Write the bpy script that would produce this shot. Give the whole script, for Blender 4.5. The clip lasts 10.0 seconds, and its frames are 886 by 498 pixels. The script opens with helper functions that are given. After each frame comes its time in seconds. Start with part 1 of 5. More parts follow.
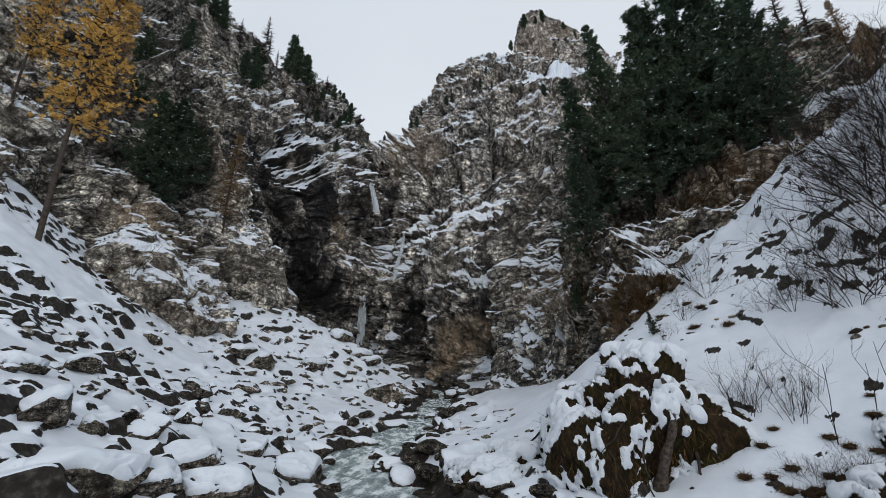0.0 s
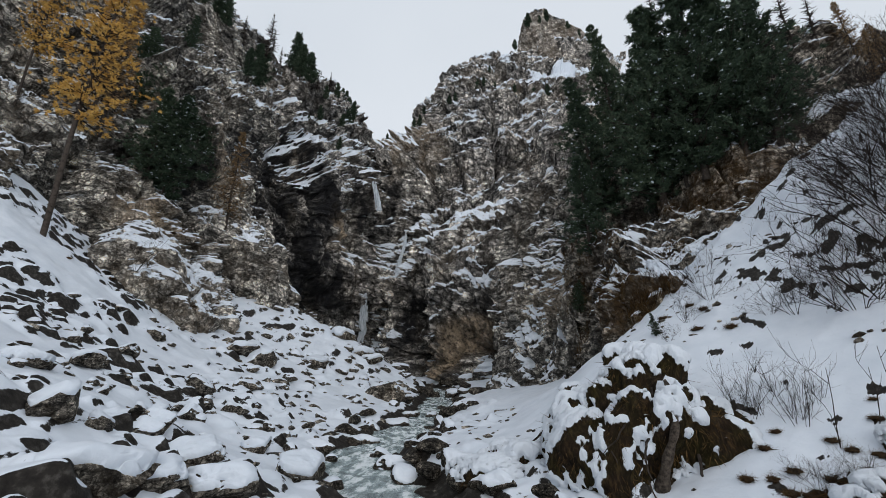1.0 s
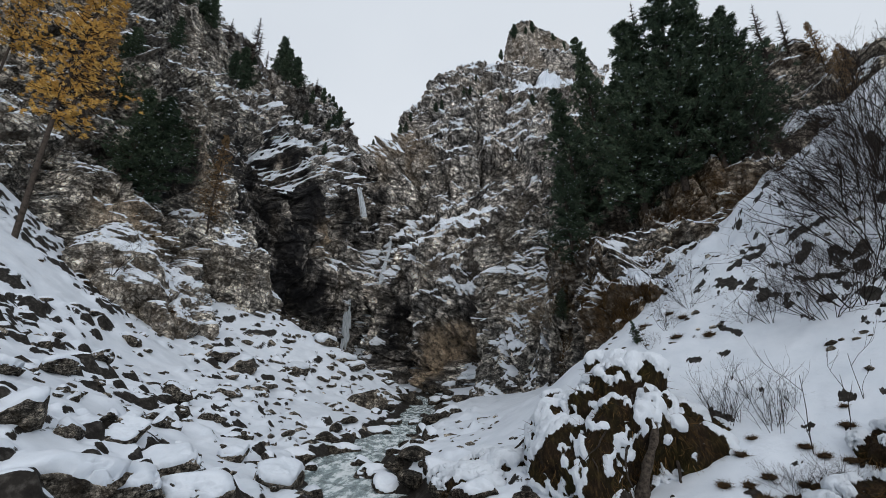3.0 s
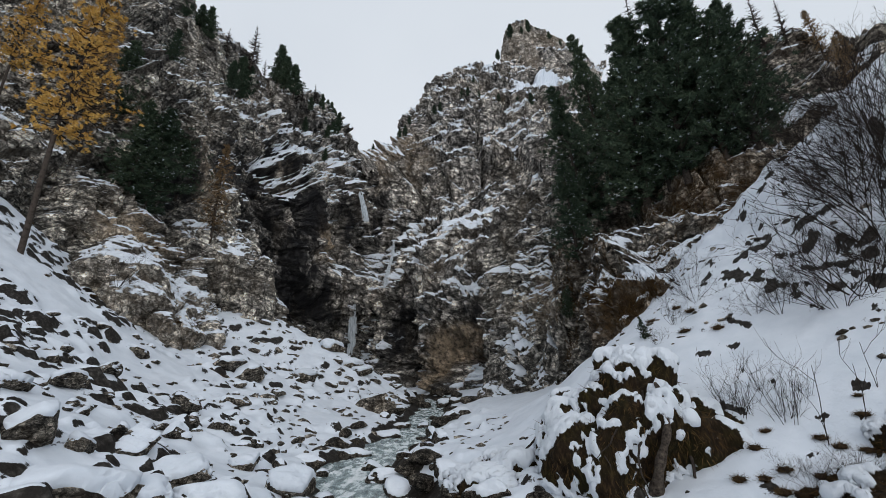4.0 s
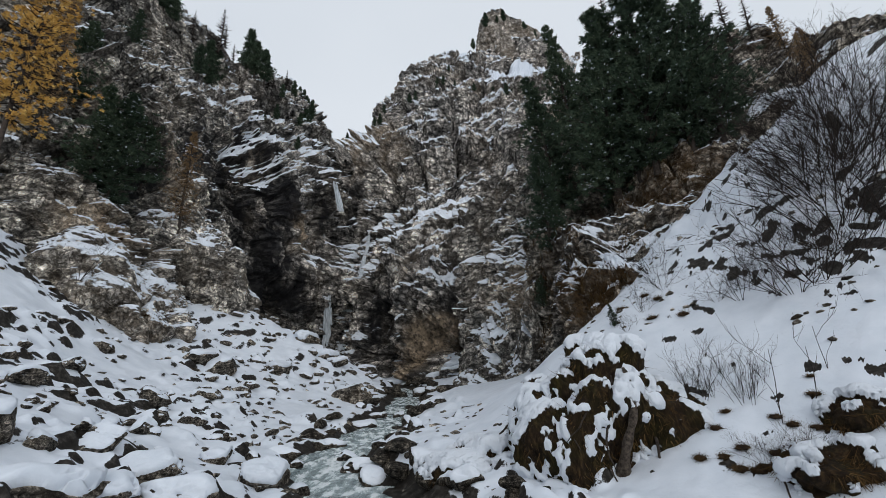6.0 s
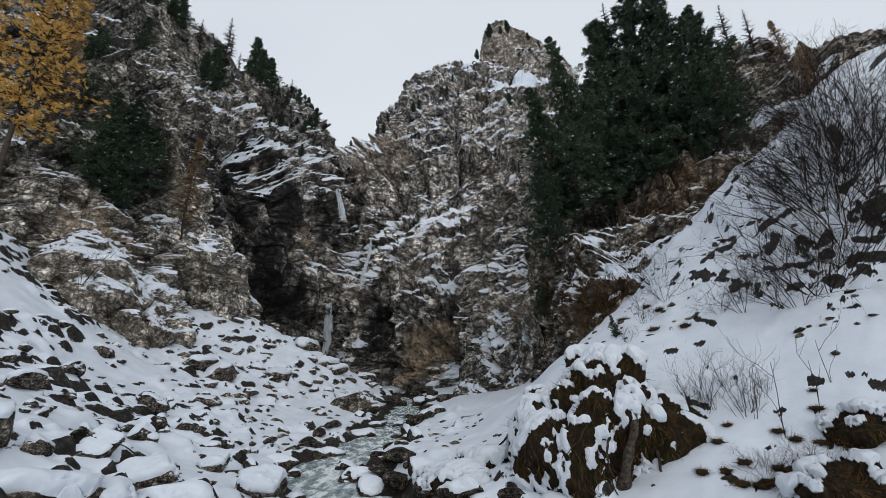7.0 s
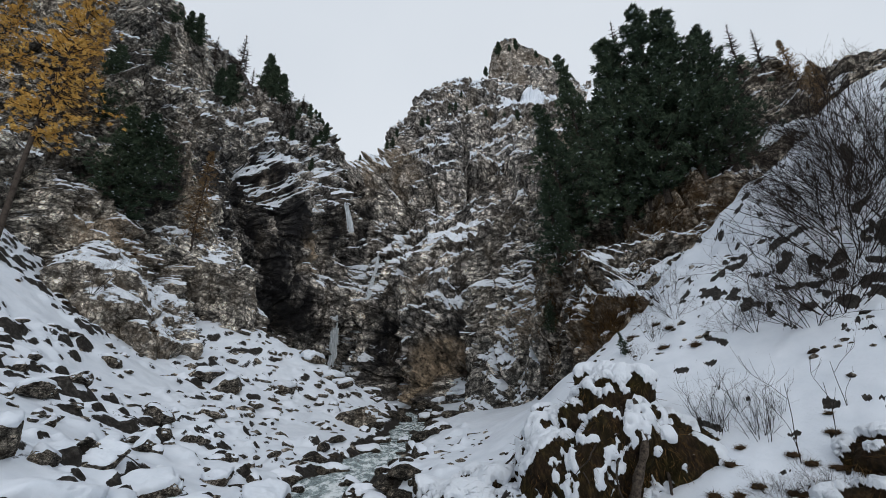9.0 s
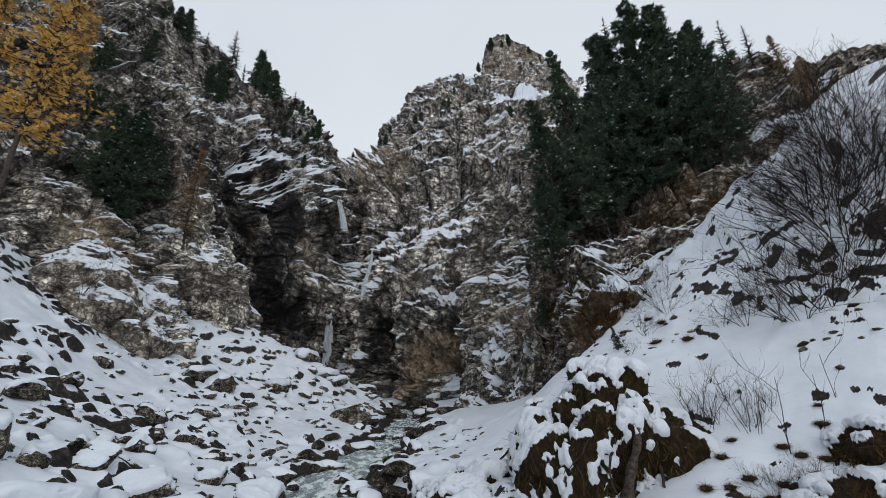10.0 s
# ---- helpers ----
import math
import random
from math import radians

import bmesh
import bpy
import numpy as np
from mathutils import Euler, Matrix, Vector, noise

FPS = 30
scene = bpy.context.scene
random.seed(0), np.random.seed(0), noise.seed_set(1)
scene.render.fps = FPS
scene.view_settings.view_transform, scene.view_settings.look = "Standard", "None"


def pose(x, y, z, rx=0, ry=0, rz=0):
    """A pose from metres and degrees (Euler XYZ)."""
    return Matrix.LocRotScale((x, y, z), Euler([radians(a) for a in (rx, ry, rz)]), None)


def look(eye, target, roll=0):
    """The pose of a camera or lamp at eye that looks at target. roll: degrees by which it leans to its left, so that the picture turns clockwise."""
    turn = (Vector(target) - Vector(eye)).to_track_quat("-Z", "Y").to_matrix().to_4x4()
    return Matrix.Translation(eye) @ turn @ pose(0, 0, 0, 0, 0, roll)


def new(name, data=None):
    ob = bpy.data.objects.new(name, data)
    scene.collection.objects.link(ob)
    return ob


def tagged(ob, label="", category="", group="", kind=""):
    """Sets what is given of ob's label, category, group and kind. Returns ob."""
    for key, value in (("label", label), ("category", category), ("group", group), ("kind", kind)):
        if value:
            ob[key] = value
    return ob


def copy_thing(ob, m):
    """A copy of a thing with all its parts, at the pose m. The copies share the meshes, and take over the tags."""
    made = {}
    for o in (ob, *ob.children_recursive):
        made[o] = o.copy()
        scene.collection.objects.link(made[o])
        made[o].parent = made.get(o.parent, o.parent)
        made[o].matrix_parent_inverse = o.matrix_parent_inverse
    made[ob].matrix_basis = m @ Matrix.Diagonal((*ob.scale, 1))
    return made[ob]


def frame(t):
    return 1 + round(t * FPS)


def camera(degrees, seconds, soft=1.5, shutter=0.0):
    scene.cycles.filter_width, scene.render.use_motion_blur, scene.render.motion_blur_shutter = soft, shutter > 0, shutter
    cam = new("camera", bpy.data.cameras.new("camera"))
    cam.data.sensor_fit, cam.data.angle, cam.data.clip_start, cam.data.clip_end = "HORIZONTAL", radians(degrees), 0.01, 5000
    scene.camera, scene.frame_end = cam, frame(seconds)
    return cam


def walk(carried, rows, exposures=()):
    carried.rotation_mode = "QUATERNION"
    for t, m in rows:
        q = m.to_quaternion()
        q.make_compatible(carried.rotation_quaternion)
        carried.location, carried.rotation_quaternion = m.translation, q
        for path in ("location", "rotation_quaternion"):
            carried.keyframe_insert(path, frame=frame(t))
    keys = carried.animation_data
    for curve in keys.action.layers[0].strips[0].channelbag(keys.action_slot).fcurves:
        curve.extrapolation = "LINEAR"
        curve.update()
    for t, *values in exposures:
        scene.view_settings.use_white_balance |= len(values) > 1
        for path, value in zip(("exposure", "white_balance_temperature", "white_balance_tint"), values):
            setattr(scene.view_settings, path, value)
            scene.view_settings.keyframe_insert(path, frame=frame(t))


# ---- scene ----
cam = camera(90.0, 10.0, soft=0.65)
PATH = [
    (0, (0.0, 0.0, 1.7), (0.0, 1.897, 2.335), 0.0),
    (0.5, (-0.035, -0.034, 1.719), (-0.053, 1.865, 2.347), 0.2),
    (1, (-0.042, -0.032, 1.711), (-0.05, 1.866, 2.34), 0.6),
    (1.5, (-0.052, -0.032, 1.703), (-0.032, 1.867, 2.33), 1.0),
    (2, (-0.034, -0.028, 1.7), (0.006, 1.871, 2.327), 1.3),
    (2.5, (-0.029, -0.03, 1.699), (0.029, 1.863, 2.343), 1.1),
    (4, (-0.045, -0.005, 1.7), (0.001, 1.88, 2.368), -1.2),
    (4.5, (-0.056, 0.012, 1.693), (0.003, 1.906, 2.335), -2.3),
    (5, (-0.048, 0.006, 1.687), (0.053, 1.903, 2.313), -2.9),
    (5.5, (-0.015, -0.007, 1.689), (0.127, 1.891, 2.304), -2.9),
    (7, (-0.003, -0.019, 1.694), (0.143, 1.864, 2.353), -1.7),
    (7.5, (0.006, 0.0, 1.696), (0.14, 1.877, 2.371), -1.2),
    (8, (-0.001, -0.002, 1.695), (0.119, 1.87, 2.39), -0.7),
    (8.5, (-0.023, -0.026, 1.7), (0.088, 1.84, 2.411), -0.5),
    (9, (-0.024, -0.026, 1.7), (0.09, 1.836, 2.42), -0.7),
    (9.5, (-0.018, -0.016, 1.707), (0.107, 1.848, 2.422), -1.1),
    (10, (-0.004, -0.015, 1.702), (0.137, 1.851, 2.408), -1.4),
]
walk(cam, [(t, look(eye, target, roll)) for t, eye, target, roll in PATH])

# ---- light: overcast sky in a narrow valley ----
world = bpy.data.worlds.new("overcast_sky")
scene.world = world
world.use_nodes = True
wn, wl = world.node_tree.nodes, world.node_tree.links
bg = wn["Background"]
sky = wn.new("ShaderNodeTexSky")
sky.sky_type, sky.sun_disc = "NISHITA", False
sky.sun_elevation, sky.sun_rotation = radians(38), radians(200)
sky.dust_density, sky.air_density = 6.0, 1.0
cloud = wn.new("ShaderNodeTexNoise")
cloud.inputs["Scale"].default_value, cloud.inputs["Detail"].default_value = 1.3, 5
cramp = wn.new("ShaderNodeValToRGB")
cramp.color_ramp.elements[0].position, cramp.color_ramp.elements[1].position = 0.3, 0.75
cramp.color_ramp.elements[0].color = (6.9, 7.45, 8.15, 1)
cramp.color_ramp.elements[1].color = (7.85, 8.35, 8.95, 1)
wmix = wn.new("ShaderNodeMixRGB")
wmix.inputs[0].default_value = 0.93
wl.new(cloud.outputs["Fac"], cramp.inputs[0])
wl.new(sky.outputs[0], wmix.inputs[1])
wl.new(cramp.outputs[0], wmix.inputs[2])
wl.new(wmix.outputs[0], bg.inputs["Color"])
bg.inputs["Strength"].default_value = 0.1
sun_data = bpy.data.lights.new("sun", "SUN")
sun_data.energy, sun_data.angle, sun_data.color = 0.95, radians(45), (1.0, 0.985, 0.96)
sun = new("sun", sun_data)
sun.matrix_world = look((35, -85, 48), (0, 30, 5))
scene.view_settings.exposure = 0.0


# ---- noise on arrays ----
def hash3(ix, iy, iz, seed):
    h = (ix * 374761393 + iy * 668265263 + iz * 2147483647 + seed * 974711) & 0xFFFFFFFF
    h = ((h ^ (h >> 13)) * 1274126177) & 0xFFFFFFFF
    h = ((h ^ (h >> 16)) * 2246822519) & 0xFFFFFFFF
    return ((h ^ (h >> 15)) & 0xFFFFFF) / float(0xFFFFFF)


def vnoise(p, seed=0):
    """Smooth value noise in -1..1 for points of shape (n, 3)."""
    i = np.floor(p).astype(np.int64)
    f = p - i
    f = f * f * f * (f * (f * 6 - 15) + 10)
    out = np.zeros(len(p))
    for dx in (0, 1):
        for dy in (0, 1):
            for dz in (0, 1):
                wgt = (f[:, 0] if dx else 1 - f[:, 0]) * (f[:, 1] if dy else 1 - f[:, 1]) * (f[:, 2] if dz else 1 - f[:, 2])
                out += wgt * hash3(i[:, 0] + dx, i[:, 1] + dy, i[:, 2] + dz, seed)
    return out * 2 - 1


def fbm(p, octaves=4, seed=0, gain=0.5, ridged=False):
    out, amp, total = np.zeros(len(p)), 1.0, 0.0
    for o in range(octaves):
        n = vnoise(p * 2.03**o + 17.3 * o, seed + o)
        out += amp * (1 - 2 * np.abs(n) if ridged else n)
        total += amp
        amp *= gain
    return out / total


def blocks(p, seed=0):
    """Fractured blocks: each cell has a tilted face of its own; also the nearness of a joint (0 at a joint)."""
    i = np.floor(p).astype(np.int64)
    best, second = np.full(len(p), 9.0), np.full(len(p), 9.0)
    face, away, own = np.zeros(len(p)), np.zeros((len(p), 3)), np.zeros(len(p))
    for dx in (-1, 0, 1):
        for dy in (-1, 0, 1):
            for dz in (-1, 0, 1):
                c = i + np.array([dx, dy, dz])
                h = [hash3(c[:, 0], c[:, 1], c[:, 2], seed + k) for k in range(3)]
                off = p - (c + 0.15 + 0.7 * np.stack(h, 1))
                dist = (off**2).sum(1)
                near = dist < best
                second = np.where(near, best, np.minimum(second, dist))
                best = np.where(near, dist, best)
                tilt = (h[0] - 0.5) * off[:, 0] + (h[1] - 0.5) * off[:, 1] + (h[2] - 0.5) * off[:, 2]
                away = np.where(near[:, None], off, away)
                own = np.where(near, h[2], own)
                face = np.where(near, (h[0] * 7.13 + h[1] * 3.71) % 1.0 - 0.5 + 1.5 * tilt, face)
    return face, np.sqrt(second) - np.sqrt(best), away, own


def step01(x, a, b):
    x = np.clip((x - a) / (b - a), 0, 1)
    return x * x * (3 - 2 * x)


# ---- materials ----
def material(name, rough=0.8):
    m = bpy.data.materials.new(name)
    m.use_nodes = True
    n, l = m.node_tree.nodes, m.node_tree.links
    b = n["Principled BSDF"]
    b.inputs["Roughness"].default_value = rough
    b.inputs["Specular IOR Level"].default_value = 0.12 if rough > 0.55 else 0.5
    return m, n, l, b


def noise_node(n, l, scale, detail=6, rough=0.6, coords="Object", stretch=None):
    tc = n.new("ShaderNodeTexCoord")
    t = n.new("ShaderNodeTexNoise")
    t.inputs["Scale"].default_value, t.inputs["Detail"].default_value, t.inputs["Roughness"].default_value = scale, detail, rough
    if stretch:
        mp = n.new("ShaderNodeMapping")
        mp.inputs["Scale"].default_value = stretch
        l.new(tc.outputs[coords], mp.inputs[0])
        l.new(mp.outputs[0], t.inputs["Vector"])
    else:
        l.new(tc.outputs[coords], t.inputs["Vector"])
    return t


def ramp(n, l, fac, stops):
    r = n.new("ShaderNodeValToRGB")
    e = r.color_ramp.elements
    while len(e) < len(stops):
        e.new(0.5)
    for el, (pos, col) in zip(e, stops):
        el.position, el.color = pos, (*col, 1)
    l.new(fac, r.inputs[0])
    return r


def mix(n, l, fac, a, b, blend="MIX"):
    m = n.new("ShaderNodeMixRGB")
    m.blend_type = blend
    for k, v in ((0, fac), (1, a), (2, b)):
        if hasattr(v, "links"):
            l.new(v, m.inputs[k])
        else:
            m.inputs[k].default_value = v if k == 0 else (*v, 1)
    return m.outputs[0]


def maths(n, l, op, a, b=0.0):
    m = n.new("ShaderNodeMath")
    m.operation = op
    for k, v in enumerate((a, b)):
        if hasattr(v, "links"):
            l.new(v, m.inputs[k])
        else:
            m.inputs[k].default_value = v
    return m.outputs[0]


def attribute(n, name):
    a = n.new("ShaderNodeAttribute")
    a.attribute_name = name
    return a.outputs["Fac"]


def bump(n, l, b, height, strength, dist):
    bp = n.new("ShaderNodeBump")
    bp.inputs["Strength"].default_value, bp.inputs["Distance"].default_value = strength, dist
    l.new(height, bp.inputs["Height"])
    l.new(bp.outputs[0], b.inputs["Normal"])


SNOW = (0.70, 0.745, 0.805)


def rock_material(name, size, light, dark, ochre=(0.41, 0.32, 0.23), edge=0.35):
    """Limestone with snow in its hollows: attributes place the snow, the ochre, and the dark streaks with painted
    overhang shade. size: metres of the largest marks.
    """
    m, n, l, b = material(name, 0.85)
    big, mid, fine = noise_node(n, l, 1 / size, 5), noise_node(n, l, 5 / size, 7, 0.7), noise_node(n, l, 30 / size, 6, 0.75)
    streak = noise_node(n, l, 3 / size, 6, 0.7, stretch=(1.6, 1.6, 0.22))
    dust = noise_node(n, l, 9 / size, 6, 0.7, stretch=(0.42, 0.42, 3.2))
    base = ramp(n, l, mid.outputs["Fac"], [(0.42, dark), (0.5, tuple((p + q) / 2 for p, q in zip(dark, light))), (0.57, light)]).outputs[0]
    tone = ramp(n, l, fine.outputs["Fac"], [(0.38, (0.17, 0.17, 0.18)), (0.46, (0.95, 0.95, 0.95)), (0.58, (1.8, 1.78, 1.74))]).outputs[0]
    base = mix(n, l, 0.3, base, tone, "MULTIPLY")
    facets = []
    for scale, low, high, lie in ((2.6 / size, 0.55, 1.4, (1.0, 1.0, 0.5)), (9.0 / size, 0.5, 1.5, (0.8, 0.8, 1.3)), (30.0 / size, 0.5, 1.5, (0.7, 0.7, 1.5))):
        cell, tc2, bend, turn = n.new("ShaderNodeTexVoronoi"), n.new("ShaderNodeTexCoord"), n.new("ShaderNodeVectorMath"), n.new("ShaderNodeMapping")
        turn.inputs["Scale"].default_value, turn.inputs["Rotation"].default_value = lie, (0.3, -0.25, 0.4)
        cell.inputs["Scale"].default_value = scale
        bend.operation = "MULTIPLY_ADD"
        bend.inputs[1].default_value = (size * 0.10,) * 3
        l.new(mid.outputs["Color"], bend.inputs[0])
        l.new(tc2.outputs["Object"], bend.inputs[2])
        l.new(bend.outputs[0], turn.inputs[0])
        l.new(turn.outputs[0], cell.inputs["Vector"])
        facets.append(cell.outputs["Color"])
        facet = ramp(n, l, cell.outputs["Color"], [(0.2, (low, low, low)), (0.8, (high, high * 0.99, high * 0.97))]).outputs[0]
        base = mix(n, l, 0.85, base, facet, "MULTIPLY")
    bands = ramp(n, l, streak.outputs["Fac"], [(0.38, (0.42, 0.42, 0.44)), (0.5, (0.95, 0.95, 0.95)), (0.6, (1.45, 1.42, 1.38))]).outputs[0]
    base = mix(n, l, 0.5, base, bands, "MULTIPLY")
    joints = []
    for scale, thin in ((1.6 / size, 0.05), (5.0 / size, 0.06), (17.0 / size, 0.09)):
        vor = n.new("ShaderNodeTexVoronoi")
        vor.feature = "DISTANCE_TO_EDGE"
        vor.inputs["Scale"].default_value = scale
        tc, off, mp = n.new("ShaderNodeTexCoord"), n.new("ShaderNodeVectorMath"), n.new("ShaderNodeMapping")
        off.operation = "MULTIPLY_ADD"
        off.inputs[1].default_value = (size * 0.3,) * 3
        mp.inputs["Scale"].default_value = (1.0, 1.0, 0.7)
        l.new(mid.outputs["Color"], off.inputs[0])
        l.new(tc.outputs["Object"], off.inputs[2])
        l.new(off.outputs[0], mp.inputs[0])
        l.new(mp.outputs[0], vor.inputs["Vector"])
        joints.append(ramp(n, l, vor.outputs["Distance"], [(0.004, (0.06, 0.06, 0.06)), (thin, (1, 1, 1))]).outputs[0])
    crack = mix(n, l, 1.0, mix(n, l, 1.0, joints[0], joints[1], "MULTIPLY"), joints[2], "MULTIPLY")
    base = mix(n, l, 0.85, base, crack, "MULTIPLY")
    bed, bmap, btc = n.new("ShaderNodeTexWave"), n.new("ShaderNodeMapping"), n.new("ShaderNodeTexCoord")
    bed.bands_direction = "Z"
    bmap.inputs["Rotation"].default_value = (0.22, -0.2, 0)
    for key, val in (("Scale", 3.2 / size), ("Distortion", 7.0), ("Detail", 5.0), ("Detail Scale", 1.3)):
        bed.inputs[key].default_value = val
    l.new(btc.outputs["Object"], bmap.inputs[0])
    l.new(bmap.outputs[0], bed.inputs["Vector"])
    lines = ramp(n, l, bed.outputs["Fac"], [(0.03, (0.3, 0.3, 0.3)), (0.22, (1, 1, 1)), (0.8, (1, 1, 1)), (0.97, (1.35, 1.33, 1.3))]).outputs[0]
    base = mix(n, l, 0.7, base, lines, "MULTIPLY")
    warm = ramp(n, l, big.outputs["Fac"], [(0.45, (0, 0, 0)), (0.7, (1, 1, 1))]).outputs[0]
    warm = maths(n, l, "MULTIPLY", maths(n, l, "ADD", maths(n, l, "MULTIPLY", warm, 0.25), attribute(n, "ochre")), streak.outputs["Fac"])
    warm = maths(n, l, "MINIMUM", maths(n, l, "MULTIPLY", warm, 1.5), 1.0)
    base = mix(n, l, warm, base, mix(n, l, 0.75, ochre, tone, "MULTIPLY"))
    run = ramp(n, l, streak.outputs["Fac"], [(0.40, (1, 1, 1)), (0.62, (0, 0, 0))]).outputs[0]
    # near black for wet streaks and for shade painted under the overhangs
    wet = maths(n, l, "MINIMUM", maths(n, l, "MULTIPLY", attribute(n, "stain_shade"), maths(n, l, "ADD", run, 0.4)), 0.92)
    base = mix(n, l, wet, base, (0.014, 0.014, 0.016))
    cover = maths(n, l, "ADD", attribute(n, "snow"), maths(n, l, "MULTIPLY", maths(n, l, "SUBTRACT", fine.outputs["Fac"], 0.5), edge))
    cover = maths(n, l, "ADD", cover, maths(n, l, "MULTIPLY", maths(n, l, "SUBTRACT", dust.outputs["Fac"], 0.5), 2.2 * edge))
    cover = ramp(n, l, cover, [(0.475, (0, 0, 0)), (0.525, (1, 1, 1))]).outputs[0]
    l.new(mix(n, l, cover, base, SNOW), b.inputs["Base Color"])
    rough = n.new("ShaderNodeMapRange")
    rough.inputs["To Min"].default_value, rough.inputs["To Max"].default_value = 0.85, 0.45
    l.new(wet, rough.inputs["Value"])
    l.new(rough.outputs[0], b.inputs["Roughness"])
    blocky = maths(n, l, "ADD", maths(n, l, "MULTIPLY", facets[0], 1.2), maths(n, l, "ADD", maths(n, l, "MULTIPLY", facets[1], 0.5), maths(n, l, "MULTIPLY", facets[2], 0.18)))
    h = maths(n, l, "ADD", blocky, maths(n, l, "ADD", maths(n, l, "MULTIPLY", fine.outputs["Fac"], 0.35), maths(n, l, "MULTIPLY", crack, 0.5)))
    bump(n, l, b, maths(n, l, "MULTIPLY", h, maths(n, l, "SUBTRACT", 1.0, maths(n, l, "MULTIPLY", cover, 0.85))), 1.0, size * 0.035)
    return m


ROCK_FAR = rock_material("limestone_far", 14.0, (0.66, 0.63, 0.60), (0.22, 0.21, 0.203))
ROCK_NEAR = rock_material("limestone_near", 5.0, (0.66, 0.63, 0.585), (0.23, 0.218, 0.203))
ROCK_HILL = rock_material("hillside_rock", 4.0, (0.46, 0.425, 0.38), (0.12, 0.107, 0.093), (0.15, 0.085, 0.035))


# ---- terrain sheets ----
def spline(ctrl, n):
    """Smooth curve through rows of ctrl (k, ...), n samples."""
    c = np.asarray(ctrl, float)
    c = np.concatenate([2 * c[:1] - c[1:2], c, 2 * c[-1:] - c[-2:-1]])
    t = np.linspace(0, len(c) - 3, n)
    i = np.minimum(t.astype(int), len(c) - 4)
    f = (t - i).reshape((-1,) + (1,) * (c.ndim - 1))
    a, b, d, e = c[i], c[i + 1], c[i + 2], c[i + 3]
    return 0.5 * (2 * b + (d - a) * f + (2 * a - 5 * b + 4 * d - e) * f**2 + (3 * b - a - 3 * d + e) * f**3)


def normals_of(g):
    du, dv = np.gradient(g, axis=1), np.gradient(g, axis=0)
    n = np.cross(du, dv)
    return n / (np.linalg.norm(n, axis=-1, keepdims=True) + 1e-9)


def sheet_mesh(name, g, mat, smooth=False, **attrs):
    """A mesh from a grid of places (rows, columns, 3), with float attributes on its points."""
    nv, nu = g.shape[:2]
    me = bpy.data.meshes.new(name)
    idx = np.arange(nv * nu).reshape(nv, nu)
    quads = np.stack([idx[:-1, :-1], idx[:-1, 1:], idx[1:, 1:], idx[1:, :-1]], -1).reshape(-1, 4)
    me.vertices.add(nv * nu)
    me.vertices.foreach_set("co", g.reshape(-1).astype(np.float32))
    me.loops.add(quads.size)
    me.loops.foreach_set("vertex_index", quads.reshape(-1).astype(np.int32))
    me.polygons.add(len(quads))
    me.polygons.foreach_set("loop_start", np.arange(0, quads.size, 4, dtype=np.int32))
    me.polygons.foreach_set("use_smooth", np.full(len(quads), smooth))
    for key, val in attrs.items():
        a = me.attributes.new(key, "FLOAT", "POINT")
        a.data.foreach_set("value", np.asarray(val, np.float32).reshape(-1))
    me.update(calc_edges=True)
    me.materials.append(mat)
    return me


def blob(p, centre, radius):
    """1 at centre, falling to 0 at about radius (metres, or three radii)."""
    return np.exp(-1.5 * (((p - np.array(centre)) / np.array(radius)) ** 2).sum(-1))


